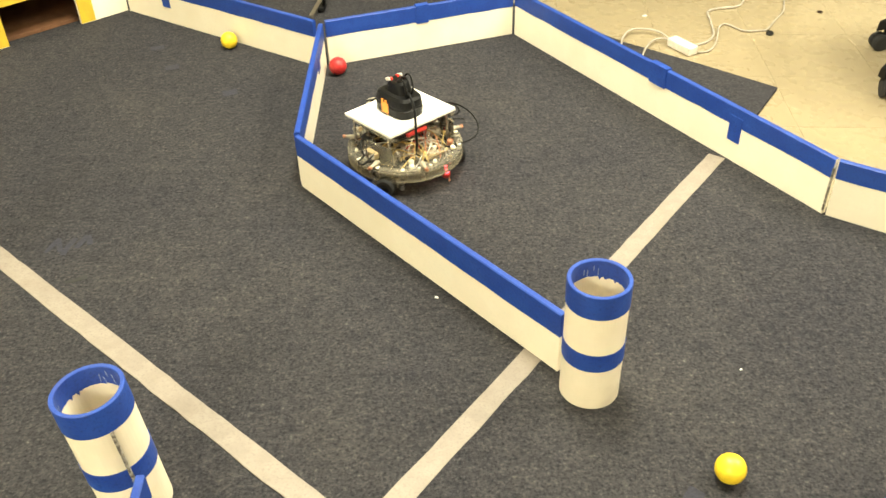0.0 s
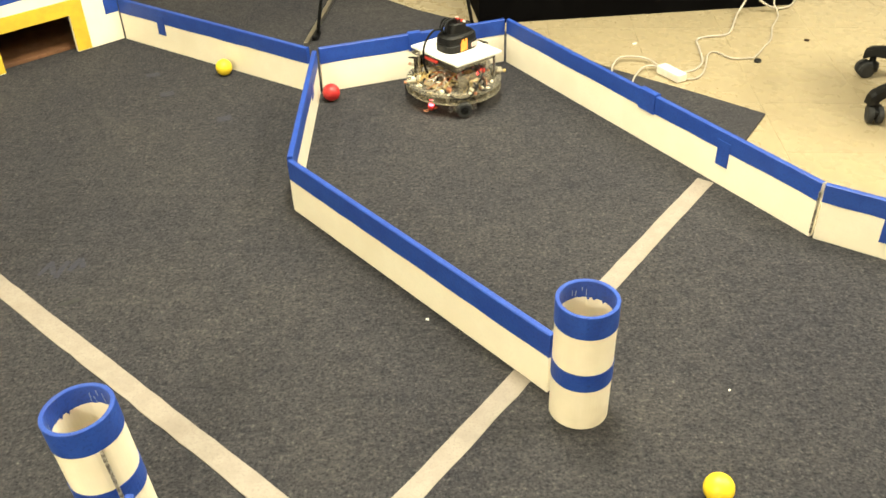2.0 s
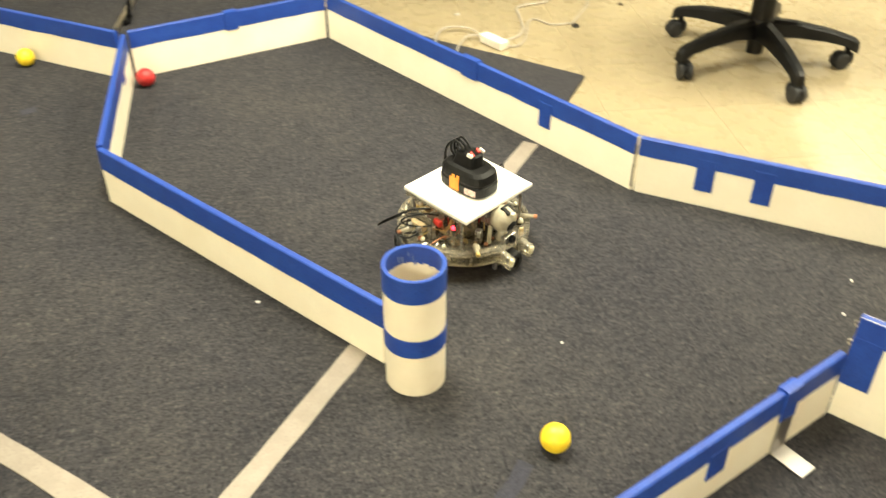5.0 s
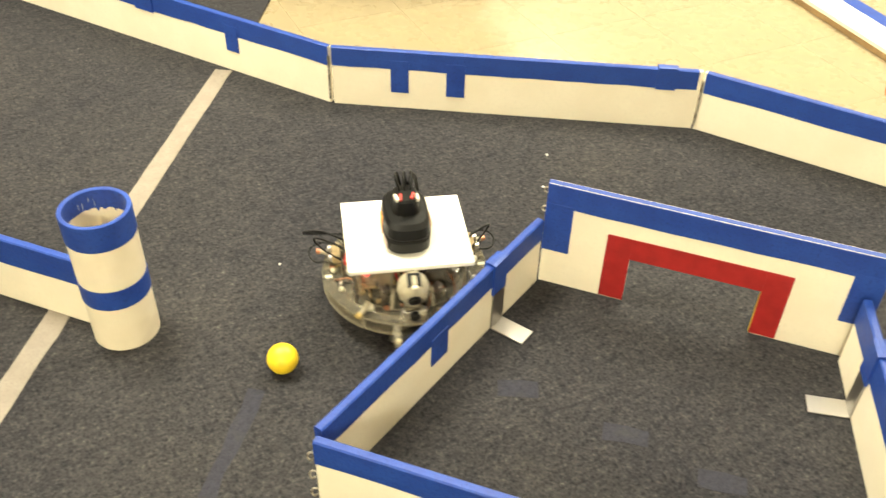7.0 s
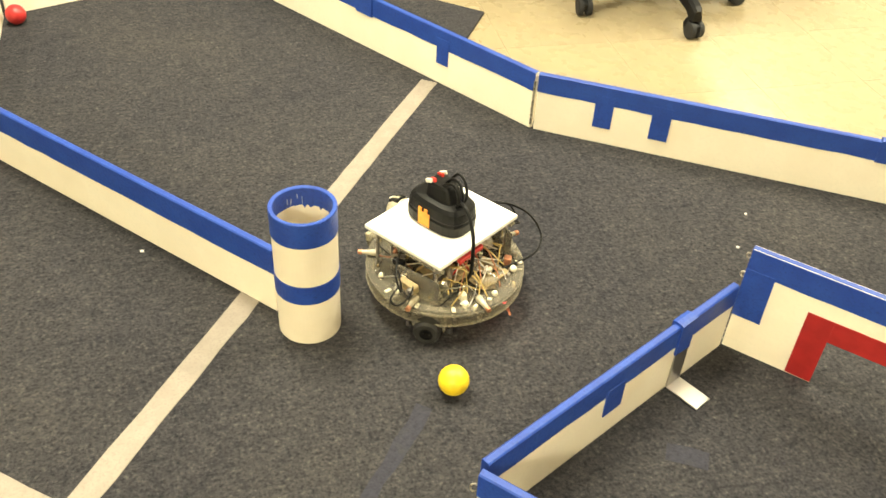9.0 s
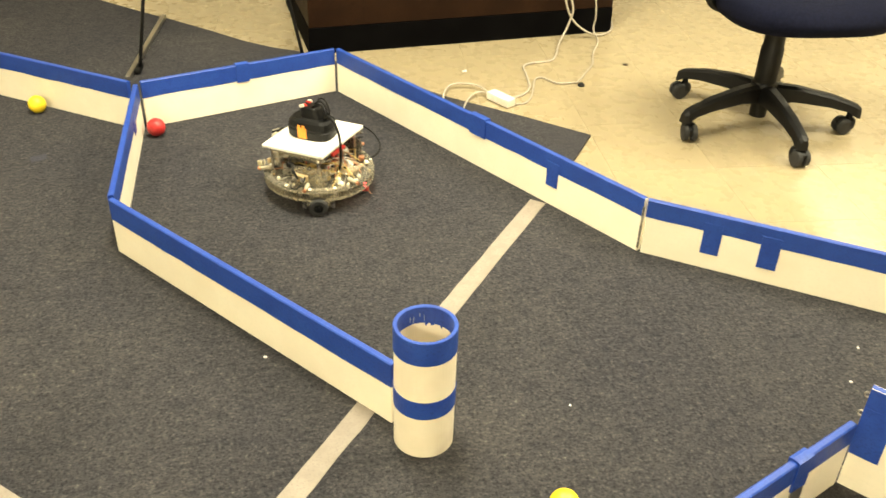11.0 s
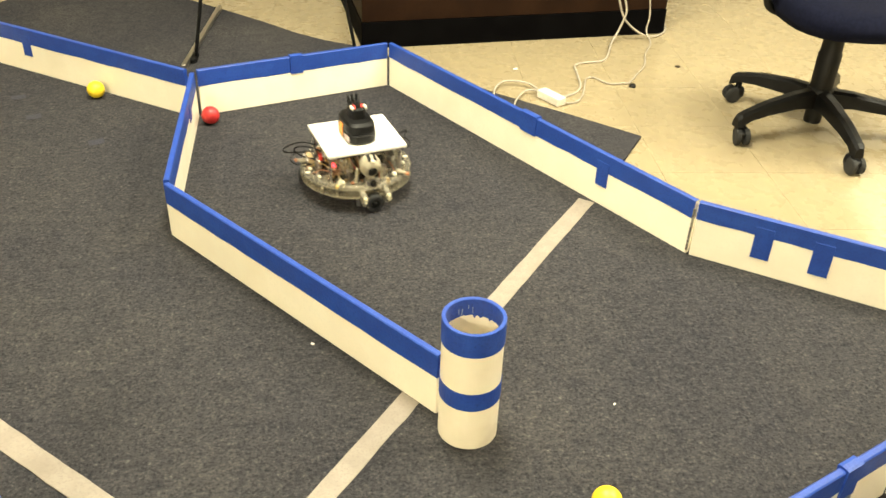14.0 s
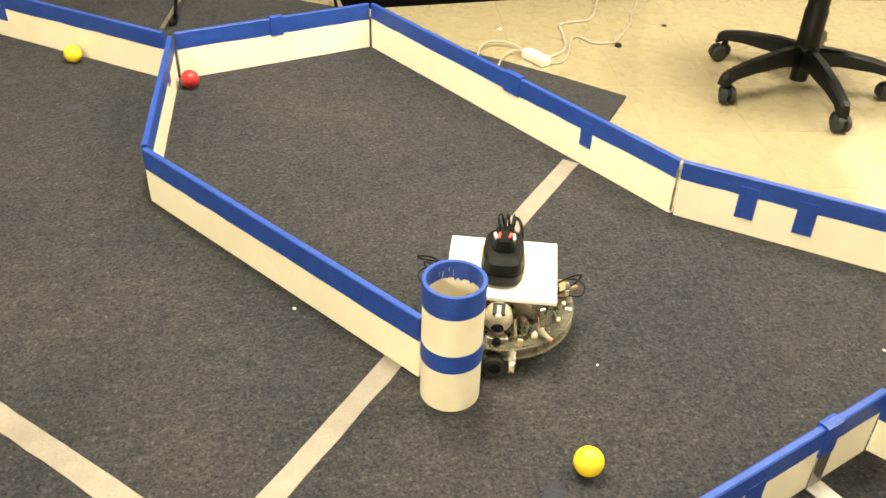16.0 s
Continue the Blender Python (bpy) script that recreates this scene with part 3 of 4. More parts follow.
# ---- office chair ----
CX, CY = 1.846, 2.636
chair = thing("office_chair", "office chair with a navy fabric seat and black five-star base", "chair", pose(CX, CY, FLOOR_Z, 0, 0, -92))
part("hub", lathe(B(), [(0, 0.040), (0.020, 0.040), (0.022, 0.072), (0.036, 0.082), (0.04, 0.138), (0.03, 0.15), (0, 0.15)], None, 24), BLACK, chair, smooth=True)
part("column", lathe(B(), [(0.026, 0.03), (0.026, 0.055), (0.034, 0.138), (0.034, 0.25), (0.031, 0.255), (0.031, 0.345), (0.036, 0.347), (0.036, 0.366), (0, 0.366)], None, 24), BLACK, chair, smooth=True)
for k in range(5):
    a = k * 72
    m = pose(0, 0, 0, 0, 0, a)
    leg = part("leg", B(), BLACK, chair)
    bm = B()
    rings = []
    for x, w0, zt, zb in ((0.025, 0.030, 0.140, 0.085), (0.10, 0.026, 0.136, 0.092), (0.20, 0.023, 0.120, 0.085), (0.262, 0.021, 0.103, 0.074), (0.288, 0.020, 0.094, 0.058), (0.300, 0.014, 0.084, 0.054)):
        rings.append([bm.verts.new(m @ Vector(q)) for q in ((x, -w0, zb), (x, w0, zb), (x, w0 * 0.75, zt - 0.008), (x, w0 * 0.4, zt), (x, -w0 * 0.4, zt), (x, -w0 * 0.75, zt - 0.008))])
    for p, q in zip(rings, rings[1:]):
        for i in range(6):
            bm.faces.new((p[i], p[(i + 1) % 6], q[(i + 1) % 6], q[i]))
    bm.faces.new(rings[0]), bm.faces.new(rings[-1])
    bmesh.ops.recalc_face_normals(bm, faces=bm.faces)
    bm.to_mesh(leg.data)
    bm.free()
    caster = new("caster")
    caster.parent = chair
    swivel = (8, -160, 60, 56, 66)[k]
    caster.matrix_basis = m @ pose(0.272, 0, 0, 0, 0, swivel)
    for s in (-1, 1):
        part("wheel", lathe(B(), [(0, -0.009), (0.018, -0.009), (0.025, -0.006), (0.025, 0.006), (0.018, 0.009), (0, 0.009)], pose(0.018, s * 0.013, 0.0255, 90), 20), RUBBER, caster)
    hood = B()
    lathe(hood, [(0, 0.068), (0.010, 0.066), (0.010, 0.052), (0.02, 0.047), (0.023, 0.034), (0.021, 0.020), (0, 0.020)], None, 14)
    box(hood, (0.014, 0, 0.036), (0.046, 0.030, 0.026), pose(0, 0, 0, 0, 18, 0), 0.008)
    part("hood", hood, BLACK, caster, smooth=True)
# seat: rounded slab
bm = B()
steps = 40
rings = []
for sc, z in ((0.80, 0.385), (0.95, 0.395), (1.0, 0.42), (0.99, 0.45), (0.93, 0.472), (0.7, 0.482)):
    ring = []
    for i in range(steps):
        t = 2 * math.pi * i / steps
        c, s = math.cos(t), math.sin(t)
        r = 1 / (abs(c) ** 3.2 + abs(s) ** 3.2) ** (1 / 3.2)
        ring.append(bm.verts.new((0.045 + 0.235 * sc * r * c, 0.02 + 0.245 * sc * r * s, z - 0.020 - (0.02 * max(0, c) ** 3 if z > 0.44 else 0))))
    rings.append(ring)
for p, q in zip(rings, rings[1:]):
    for i in range(steps):
        bm.faces.new((p[i], p[(i + 1) % steps], q[(i + 1) % steps], q[i]))
bm.faces.new(rings[0]), bm.faces.new(rings[-1])
part("seat", bm, NAVY, chair, "navy fabric seat cushion", smooth=True)
part("seat_plate", box(B(), (0.0, 0, 0.360), (0.2, 0.16, 0.02), bevel=0.004), BLACK, chair)
bm = B()
tube(bm, [(0.02, -0.14, 0.362), (0.02, -0.215, 0.385), (0.03, -0.245, 0.415), (0.05, -0.250, 0.46), (0.06, -0.245, 0.53)], 0.012, 10)
part("arm_support", bm, BLACK, chair, smooth=True)

# ---- cables on the tiles ----
def cable(name, points, radius, mat, label, category="cable"):
    return tagged(part(name, tube(B(), points, radius), mat, smooth=True), label, category)


FZ = FLOOR_Z + 0.0045
adapter = thing("power_adapter", "white power adapter block lying on the tiles", "adapter", pose(1.074, 2.876, FLOOR_Z, 0, 0, -59))
part("case", box(B(), (0, 0, 0.015), (0.100, 0.038, 0.027), bevel=0.004), CABLE, adapter)
for k in range(7):
    for r in range(2):
        part("print_bar", box(B(), (-0.033 + 0.0105 * k, -0.007 + 0.012 * r, 0.0275), (0.0075 - 0.002 * ((k + r) % 3), 0.005 - 0.001 * (k % 2), 0.0006)), BLACK, adapter, "grey print")
cable("cord", [(1.045, 2.930, 0.006), (1.025, 2.985, 0.006), (0.985, 3.008, 0.008), (0.935, 3.005, 0.008), (0.905, 2.965, 0.004), (0.888, 2.90, 0.004), (0.868, 2.80, 0.004), (0.83, 2.66, 0.004)], 0.0036, CORD, "white cord running under a field wall")
cable("cord", [(1.040, 2.922, 0.008), (1.02, 2.938, 0.006), (0.99, 2.925, 0.004), (0.958, 2.867, 0.004), (0.938, 2.81, 0.004), (0.90, 2.70, 0.004)], 0.0032, CORD, "white cord running under a field wall")
cable("cord", [(1.096, 2.842, 0.006), (1.125, 2.90, FZ), (1.165, 2.928, FZ), (1.198, 2.985, FZ), (1.213, 3.09, FZ), (1.222, 3.168, FZ), (1.262, 3.197, FZ), (1.325, 3.210, FZ), (1.360, 3.25, FZ), (1.415, 3.385, FZ + 0.006), (1.447, 3.425, 0.03), (1.467, 3.43, 0.085), (1.468, 3.43, 0.12), (1.442, 3.43, 0.22), (1.43, 3.43, 0.45), (1.43, 3.40, 0.74)], 0.0042, CORD, "white power cord looping up to a desk")
cable("cord", [(1.102, 2.838, 0.006), (1.125, 2.85, FZ), (1.155, 2.860, FZ), (1.184, 2.905, FZ), (1.208, 2.972, FZ), (1.232, 3.045, FZ), (1.262, 3.062, FZ), (1.300, 3.008, FZ), (1.353, 3.007, FZ), (1.378, 3.015, FZ), (1.427, 3.09, FZ), (1.476, 3.167, FZ), (1.513, 3.276, FZ), (1.568, 3.39, FZ), (1.560, 3.435, 0.03), (1.566, 3.44, 0.088), (1.549, 3.44, 0.217), (1.545, 3.44, 0.45), (1.54, 3.41, 0.74)], 0.0030, CORD, "thin pale cord hanging from a desk")
cable("cord", [(1.425, 3.40, 0.74), (1.424, 3.427, 0.45), (1.425, 3.428, 0.22), (1.441, 3.430, 0.135), (1.473, 3.432, 0.069), (1.535, 3.432, 0.02), (1.59, 3.450, 0.0), (1.645, 3.49, FZ), (1.683, 3.567, FZ), (1.712, 3.701, FZ), (1.766, 3.845, FZ), (1.82, 3.921, FZ), (1.969, 4.097, FZ), (2.2, 4.3, FZ)], 0.004, CORD, "grey cord hanging from a desk and trailing behind it")
cable("extension_cord", [(2.40, 0.93, FZ), (2.455, 1.06, FZ), (2.505, 1.18, FZ), (2.532, 1.25, FZ + 0.004), (2.556, 1.317, FZ + 0.004), (2.566, 1.385, FZ), (2.543, 1.427, FZ), (2.49, 1.418, FZ), (2.446, 1.371, FZ), (2.423, 1.311, FZ), (2.420, 1.25, FZ), (2.436, 1.19, FZ + 0.006), (2.475, 1.12, FZ + 0.012), (2.50, 1.0, FZ)], 0.005, ORANGE_CORD, "orange extension cord looped on the tiles")
cable("extension_cord", [(2.80, 1.70, FZ), (2.795, 1.58, FZ), (2.795, 1.50, FZ), (2.79, 1.42, FZ), (2.83, 1.36, FZ), (2.90, 1.40, FZ), (2.93, 1.50, FZ), (2.90, 1.58, FZ), (2.845, 1.55, FZ + 0.01), (2.84, 1.46, FZ + 0.01), (2.88, 1.30, FZ), (2.95, 1.2, FZ)], 0.005, ORANGE_CORD, "orange extension cord tangled on the tiles")
cable("extension_cord", [(2.86, 1.72, FZ), (2.83, 1.62, FZ + 0.01), (2.87, 1.53, FZ + 0.01), (2.95, 1.46, FZ + 0.012), (3.02, 1.52, FZ), (2.98, 1.62, FZ), (2.90, 1.66, FZ)], 0.005, ORANGE_CORD, "orange extension cord tangled on the tiles")
cable("cord", [(2.81, 1.66, FZ + 0.012), (2.84, 1.57, FZ + 0.012), (2.88, 1.49, FZ + 0.014), (2.93, 1.36, FZ + 0.004), (3.0, 1.25, FZ)], 0.004, CORD, "pale cord among tangled orange cords")
bag = B()
for k in range(5):
    box(bag, (0.05 * math.cos(1.3 * k), 0.06 * math.sin(1.3 * k), 0.02 + 0.004 * k), (0.16, 0.12, 0.04), pose(0, 0, 0, 6 * k - 10, 5, 31 * k), 0.012)
tagged(part("cloth_bag", bag, SACK, m=pose(3.03, 1.45, FLOOR_Z)), "crumpled grey green cloth bag on the tiles", "bag")
tagged(part("rubber_foot", lathe(B(), [(0, 0), (0.011, 0), (0.012, 0.006), (0.009, 0.01), (0, 0.01)], None, 16), BLACK, m=pose(1.379, 2.985, FLOOR_Z)), "small black rubber foot lying on tiles", "rubber foot")
tagged(part("rubber_foot", lathe(B(), [(0, 0), (0.006, 0), (0.006, 0.004), (0, 0.005)], None, 12), BLACK, m=pose(1.80, 1.88, FLOOR_Z)), "tiny black crumb on tiles", "crumb")

tagged(part("rubber_foot", lathe(B(), [(0, 0), (0.009, 0), (0.009, 0.003), (0, 0.004)], None, 12), BROWN, m=pose(1.597, 3.159, FLOOR_Z)), "small brown crumb on tiles", "crumb")
tagged(part("paper_scrap", box(B(), (0, 0, 0.0015), (0.016, 0.008, 0.003), bevel=0.0006), SPECK, m=pose(1.006, 3.153, FLOOR_Z, 0, 0, 25)), "tiny white scrap lying on tiles", "scrap")
tagged(part("furniture_foot", lathe(B(), [(0, 0), (0.018, 0), (0.026, 0.010), (0.028, 0.028), (0.022, 0.042), (0, 0.044)], None, 20), BOXWOOD, m=pose(-0.377, 4.160, FLOOR_Z), smooth=True), "rounded dark brown furniture foot on the tiles", "furniture foot")

# a further field wall past the ring
loose = wall_board((2.715, 2.27), (2.530, 1.00), PLAIN + ", lying flat on the tiles")
loose.matrix_basis = board_pose((2.715, 2.27), (2.530, 1.00), FLOOR_Z + THICK + 0.0178) @ pose(0, 0, 0, -89.3)
part("batten", box(B(), (0.64, THICK + 0.0084, 0.016), (1.27, 0.016, 0.030), bevel=0.001), BATTEN, loose, "bare wooden batten under the board")
part("batten", box(B(), (0.64, THICK + 0.0084, 0.124), (1.27, 0.016, 0.030), bevel=0.001), BATTEN, loose)

# ---- marks on the carpet ----
for k, (a, b) in enumerate((((1.098, 1.005), (1.154, 0.971)), ((1.198, 0.856), (1.250, 0.810)), ((1.272, 0.721), (1.324, 0.673)), ((1.336, 0.608), (1.384, 0.566)))):
    tagged(strip("tape_mark", a, b, 0.034, INK, 0.0007, 0.003, 11 + k), "faded blue tape mark on carpet", "tape mark", "faded tape marks")
tagged(strip("tape_mark", (0.753, 1.177), (0.57, 0.955), 0.026, INK, 0.0007, 0.004, 17), "faded blue tape mark on carpet", "tape mark", "faded tape marks")
# old ink strokes and a dark smear by the tape
for k, (a, b, w) in enumerate((((-0.565, 1.846), (-0.552, 1.90), 0.012), ((-0.552, 1.90), (-0.530, 1.848), 0.011), ((-0.522, 1.836), (-0.515, 1.90), 0.012), ((-0.500, 1.862), (-0.488, 1.91), 0.012), ((-0.488, 1.91), (-0.470, 1.875), 0.011))):
    tagged(strip("ink_stroke", a, b, w, INK, 0.0005 + 0.0002 * k, 0.002, 31 + k), "old smudged blue ink stroke on carpet", "ink stroke", "ink strokes")
tagged(strip("dark_smear", (-0.482, 1.737), (-0.440, 1.758), 0.012, RUBBER, 0.0006, 0.003, 41), "short dark smear on the carpet", "smear")
for k, (x, y) in enumerate(((-0.601, 2.946), (-0.516, 2.796), (-0.30, 2.62))):
    tagged(strip("ink_spot", (x - 0.02, y - 0.006), (x + 0.02, y + 0.008), 0.03, INK, 0.0006, 0.005, 51 + k), "small faded blue ink spot on carpet", "ink spot", "ink spots")
for k, (x, y, s) in enumerate(((0.320, 1.671, 0.007), (0.892, 1.451, 0.0045), (1.544, 1.538, 0.006), (1.47, 1.44, 0.006))):
    bm = B()
    box(bm, (0, 0, 0.0015), (s, s * 0.6, 0.003), pose(0, 0, 0, 0, 12, 37 * k), 0.0006)
    tagged(part("paper_scrap", bm, SPECK, m=pose(x, y, 0.0004)), "tiny white scrap lying on carpet", "scrap", "scraps on the carpet")


# ---- robot: clear acrylic decks on three wheels, x ahead ----
robot = thing("robot", "round three-wheeled robot with clear acrylic decks and a black battery", "robot", pose(0.227, 2.202, 0.0, 0, 0, 132))
R0 = 0.143
EDGE = clear_material("acrylic_edge", (0.9, 0.86, 0.75), 0.10, 0.22, (0.78, 0.72, 0.58))


def rim_deck(bm, z0, z1, radius, notches=True):
    steps = 48
    pts = []
    for i in range(steps):
        t = 2 * math.pi * i / steps
        r = radius
        if notches and any(abs((math.degrees(t) - a + 180) % 360 - 180) < 12 for a in (0, 120, 240)):
            r = radius * 0.93
        pts.append((r * math.cos(t), r * math.sin(t)))
    return prism(bm, pts, z0, z1)


part("lower_deck", rim_deck(B(), 0.040, 0.0445, R0), ACRYLIC, robot, "clear acrylic lower deck")
part("upper_deck", rim_deck(B(), 0.062, 0.0665, R0, False), ACRYLIC, robot, "clear acrylic upper deck")
ring = lathe(B(), [(R0 - 0.012, 0.0670), (R0 - 0.002, 0.0670), (R0 - 0.002, 0.0700), (R0 - 0.012, 0.0700)], None, 64, True)
part("deck_ring", ring, ACRYLIC, robot)
for z in (0.0425, 0.0645):
    part("deck_edge", lathe(B(), [(R0 - 0.001, z - 0.0022), (R0 + 0.0008, z - 0.0022), (R0 + 0.0008, z + 0.0022), (R0 - 0.001, z + 0.0022)], None, 64, True), EDGE, robot, "bright sawn acrylic edge")
for k in range(3):
    a = 120 * k
    m = pose(0, 0, 0, 0, 0, a)
    wheel = new("wheel")
    wheel.parent = robot
    wheel.matrix_basis = m @ pose(0.139, 0, 0.0243, 0, 90, 0)
    part("tyre", lathe(B(), [(0.012, -0.012), (0.0205, -0.012), (0.0240, -0.008), (0.0240, 0.008), (0.0205, 0.012), (0.012, 0.012)], None, 28), RUBBER, wheel)
    part("wheel_hub", lathe(B(), [(0, -0.010), (0.0125, -0.010), (0.0125, 0.010), (0.006, 0.0105), (0.005, 0.013), (0, 0.013)], None, 16), BLACK, wheel)
    part("motor", lathe(B(), [(0, 0.0), (0.0150, 0.0), (0.0160, 0.002), (0.0160, 0.050), (0.0120, 0.053), (0.004, 0.054), (0.004, 0.062), (0, 0.062)], m @ pose(0.064, 0, 0.0275, 0, 90, 0), 20), SILVER, robot, "steel gear motor", smooth=False)
    for s in (-1, 1):
        part("wheel_bracket", box(B(), m @ Vector((0.124, s * 0.025, 0.031)), (0.012, 0.010, 0.026), m, 0.002), EDGE, robot, "clear acrylic wheel bracket")
        part("bolt", lathe(B(), [(0, 0.0), (0.0042, 0.0), (0.0042, 0.004), (0, 0.0045)], m @ pose(0.126, s * 0.026, 0.046), 8), SILVER, robot)
        part("bolt", lathe(B(), [(0, 0.0), (0.0055, 0.0), (0.0055, 0.016), (0, 0.017)], m @ pose(0.124, s * 0.036, 0.014), 8), SILVER, robot)
# standoffs under the white sheet
for x in (-0.056, 0.080):
    for y in (-0.092, 0.092):
        part("standoff", lathe(B(), [(0, 0.0665), (0.0035, 0.0665), (0.0035, 0.1485), (0, 0.1485)], pose(x, y, 0), 8), SILVER, robot)
# middle clear shelf
part("middle_deck", box(B(), (0, 0, 0.112), (0.09, 0.13, 0.004), bevel=0.001), ACRYLIC, robot, "clear acrylic shelf")
part("white_sheet", box(B(), (0.0125, 0, 0.1515), (0.178, 0.206, 0.0085), pose(0, 0, 0, 0, 2.2, 0), 0.0016), PLATE, robot, "square white plastic sheet")
# circuit boards and wiring on the deck
rnd = random.Random(5)
for c, s in (((-0.02, 0.03, 0.0725), (0.075, 0.055, 0.003)), ((-0.075, -0.02, 0.0725), (0.06, 0.07, 0.003)), ((0.03, -0.055, 0.0725), (0.05, 0.05, 0.003))):
    board = part("circuit_board", box(B(), c, s), BOARD, robot, "small brown circuit board")
    for k in range(7):
        w, d, h = rnd.uniform(0.004, 0.014), rnd.uniform(0.004, 0.012), rnd.uniform(0.003, 0.010)
        part("chip", box(B(), (c[0] + rnd.uniform(-0.4, 0.4) * s[0], c[1] + rnd.uniform(-0.4, 0.4) * s[1], c[2] + 0.0016 + h / 2), (w, d, h), bevel=0.0005), rnd.choice((BLACK, SILVER, BOARD, GLUE)), board)
for k in range(34):
    a0, a1 = rnd.uniform(0, 6.28), rnd.uniform(0, 6.28)
    r0, r1 = rnd.uniform(0.03, 0.115), rnd.uniform(0.02, 0.10)
    p0, p1 = Vector((r0 * math.cos(a0) - 0.02, r0 * math.sin(a0) * 0.9, 0.075)), Vector((r1 * math.cos(a1) - 0.02, r1 * math.sin(a1), 0.078))
    mid = (p0 + p1) / 2 + Vector((rnd.uniform(-0.02, 0.02), rnd.uniform(-0.02, 0.02), rnd.uniform(0.012, 0.03)))
    part("wire", tube(B(), [p0, p0.lerp(mid, 0.6) + Vector((0, 0, 0.01)), mid, p1], 0.0013, 5, 5), (WIRE_Y, SILVER, WIRE_R, WIRE_Y, CABLE, WIRE_Y, BRASS)[k % 7], robot, smooth=True)
# motor mounts, uprights and parts between the decks
for k in range(3):
    m = pose(0, 0, 0, 0, 0, 120 * k)
    for dx in (0.062, 0.092):
        part("motor_mount", box(B(), m @ Vector((dx, 0, 0.0535)), (0.004, 0.05, 0.016), m, 0.0006), EDGE, robot, "clear acrylic motor mount")
    part("gear_motor", lathe(B(), [(0, 0), (0.013, 0), (0.013, 0.04), (0.009, 0.043), (0, 0.043)], m @ pose(0.05, 0.012, 0.085, 0, 90, 0), 16), SILVER, robot, "steel motor can")
for k, a in enumerate((40, 80, 100, 140, 160, 200, 220, 260, 280, 320)):
    m = pose(0, 0, 0, 0, 0, a)
    part("deck_spacer", lathe(B(), [(0, 0.0445), (0.0042, 0.0445), (0.0042, 0.062), (0, 0.062)], m @ pose(0.128, 0, 0), 8), SILVER, robot)
    part("rim_bolt", lathe(B(), [(0, 0.0), (0.005, 0.0), (0.005, 0.004), (0.003, 0.007), (0, 0.007)], m @ pose(0.117, 0.012, 0.0668), 8), SILVER, robot)
for k, (r, a0, a1) in enumerate(((0.128, -60, 60), (0.128, 64, 176), (0.128, 184, 296), (0.070, 20, 160), (0.070, 200, 340), (0.098, -50, 50), (0.112, 70, 170), (0.098, 190, 290), (0.086, 75, 165), (0.116, 195, 285), (0.112, -46, 46))):
    pts = [(r * math.cos(radians(a0 + (a1 - a0) * i / 8)), r * math.sin(radians(a0 + (a1 - a0) * i / 8)), 0.0690) for i in range(9)]
    part("deck_slot", tube(B(), pts, 0.0016, 5, 3), EDGE, robot, "bright cut slot in acrylic", smooth=True)
for x, y, w, d, h, mat in ((0.045, 0.075, 0.026, 0.014, 0.03, SILVER), (0.05, -0.085, 0.03, 0.014, 0.026, EDGE), (-0.05, 0.085, 0.026, 0.02, 0.02, EDGE), (-0.09, 0.055, 0.012, 0.012, 0.014, GLUE), (-0.085, -0.075, 0.014, 0.014, 0.016, BRASS), (-0.1, 0.0, 0.016, 0.03, 0.018, EDGE), (0.0, -0.1, 0.02, 0.016, 0.03, SILVER), (0.0, 0.1, 0.024, 0.014, 0.03, SILVER), (0.085, 0.045, 0.014, 0.014, 0.03, SILVER), (0.085, -0.045, 0.014, 0.014, 0.03, SILVER)):
    part("connector", box(B(), (x, y, 0.0672 + h / 2), (w, d, h), pose(0, 0, 0, 0, 0, 400 * x + 300 * y), 0.002), mat, robot)
for y in (-0.094, 0.094):
    part("side_rail", box(B(), (0, y, 0.1405), (0.15, 0.012, 0.006), bevel=0.001), EDGE, robot, "clear acrylic rail")
part("sheet_underside_strip", box(B(), (-0.072, 0.02, 0.138), (0.008, 0.06, 0.008), bevel=0.001), WIRE_R, robot, "red connector strip")
# ball sensors round the rim
for k, (a, r, h) in enumerate(((34, 0.0062, 0.010), (-34, 0.0062, 0.010), (66, 0.0045, 0.007), (-66, 0.0045, 0.007), (148, 0.0065, 0.009), (176, 0.005, 0.008), (212, 0.0065, 0.009), (270, 0.005, 0.007), (90, 0.005, 0.007))):
    m = pose(0, 0, 0, 0, 0, a)
    part("rim_sensor", lathe(B(), [(0, h), (r * 0.6, h * 0.92), (r * 0.94, h * 0.55), (r, 0.0), (0, 0.0)], m @ pose(0.124, 0, 0.0705), 12), GLUE, robot, "milky plastic sensor dome", smooth=True)
for a in (40, -36, 108, -108, 160):
    m = pose(0, 0, 0, 0, 0, a) @ pose(0.122, 0, 0.078, 0, 90, 0)
    probe = part("side_probe", lathe(B(), [(0, 0), (0.0062, 0), (0.0062, 0.010), (0.0048, 0.017), (0.0038, 0.029), (0, 0.029)], m, 12), SHELL, robot, "pale sensor tube with a coloured tip")
    part("probe_tip", lathe(B(), [(0, 0.029), (0.0046, 0.029), (0.0044, 0.036), (0, 0.037)], m, 12), WIRE_Y if a == -36 else BRASS, probe)
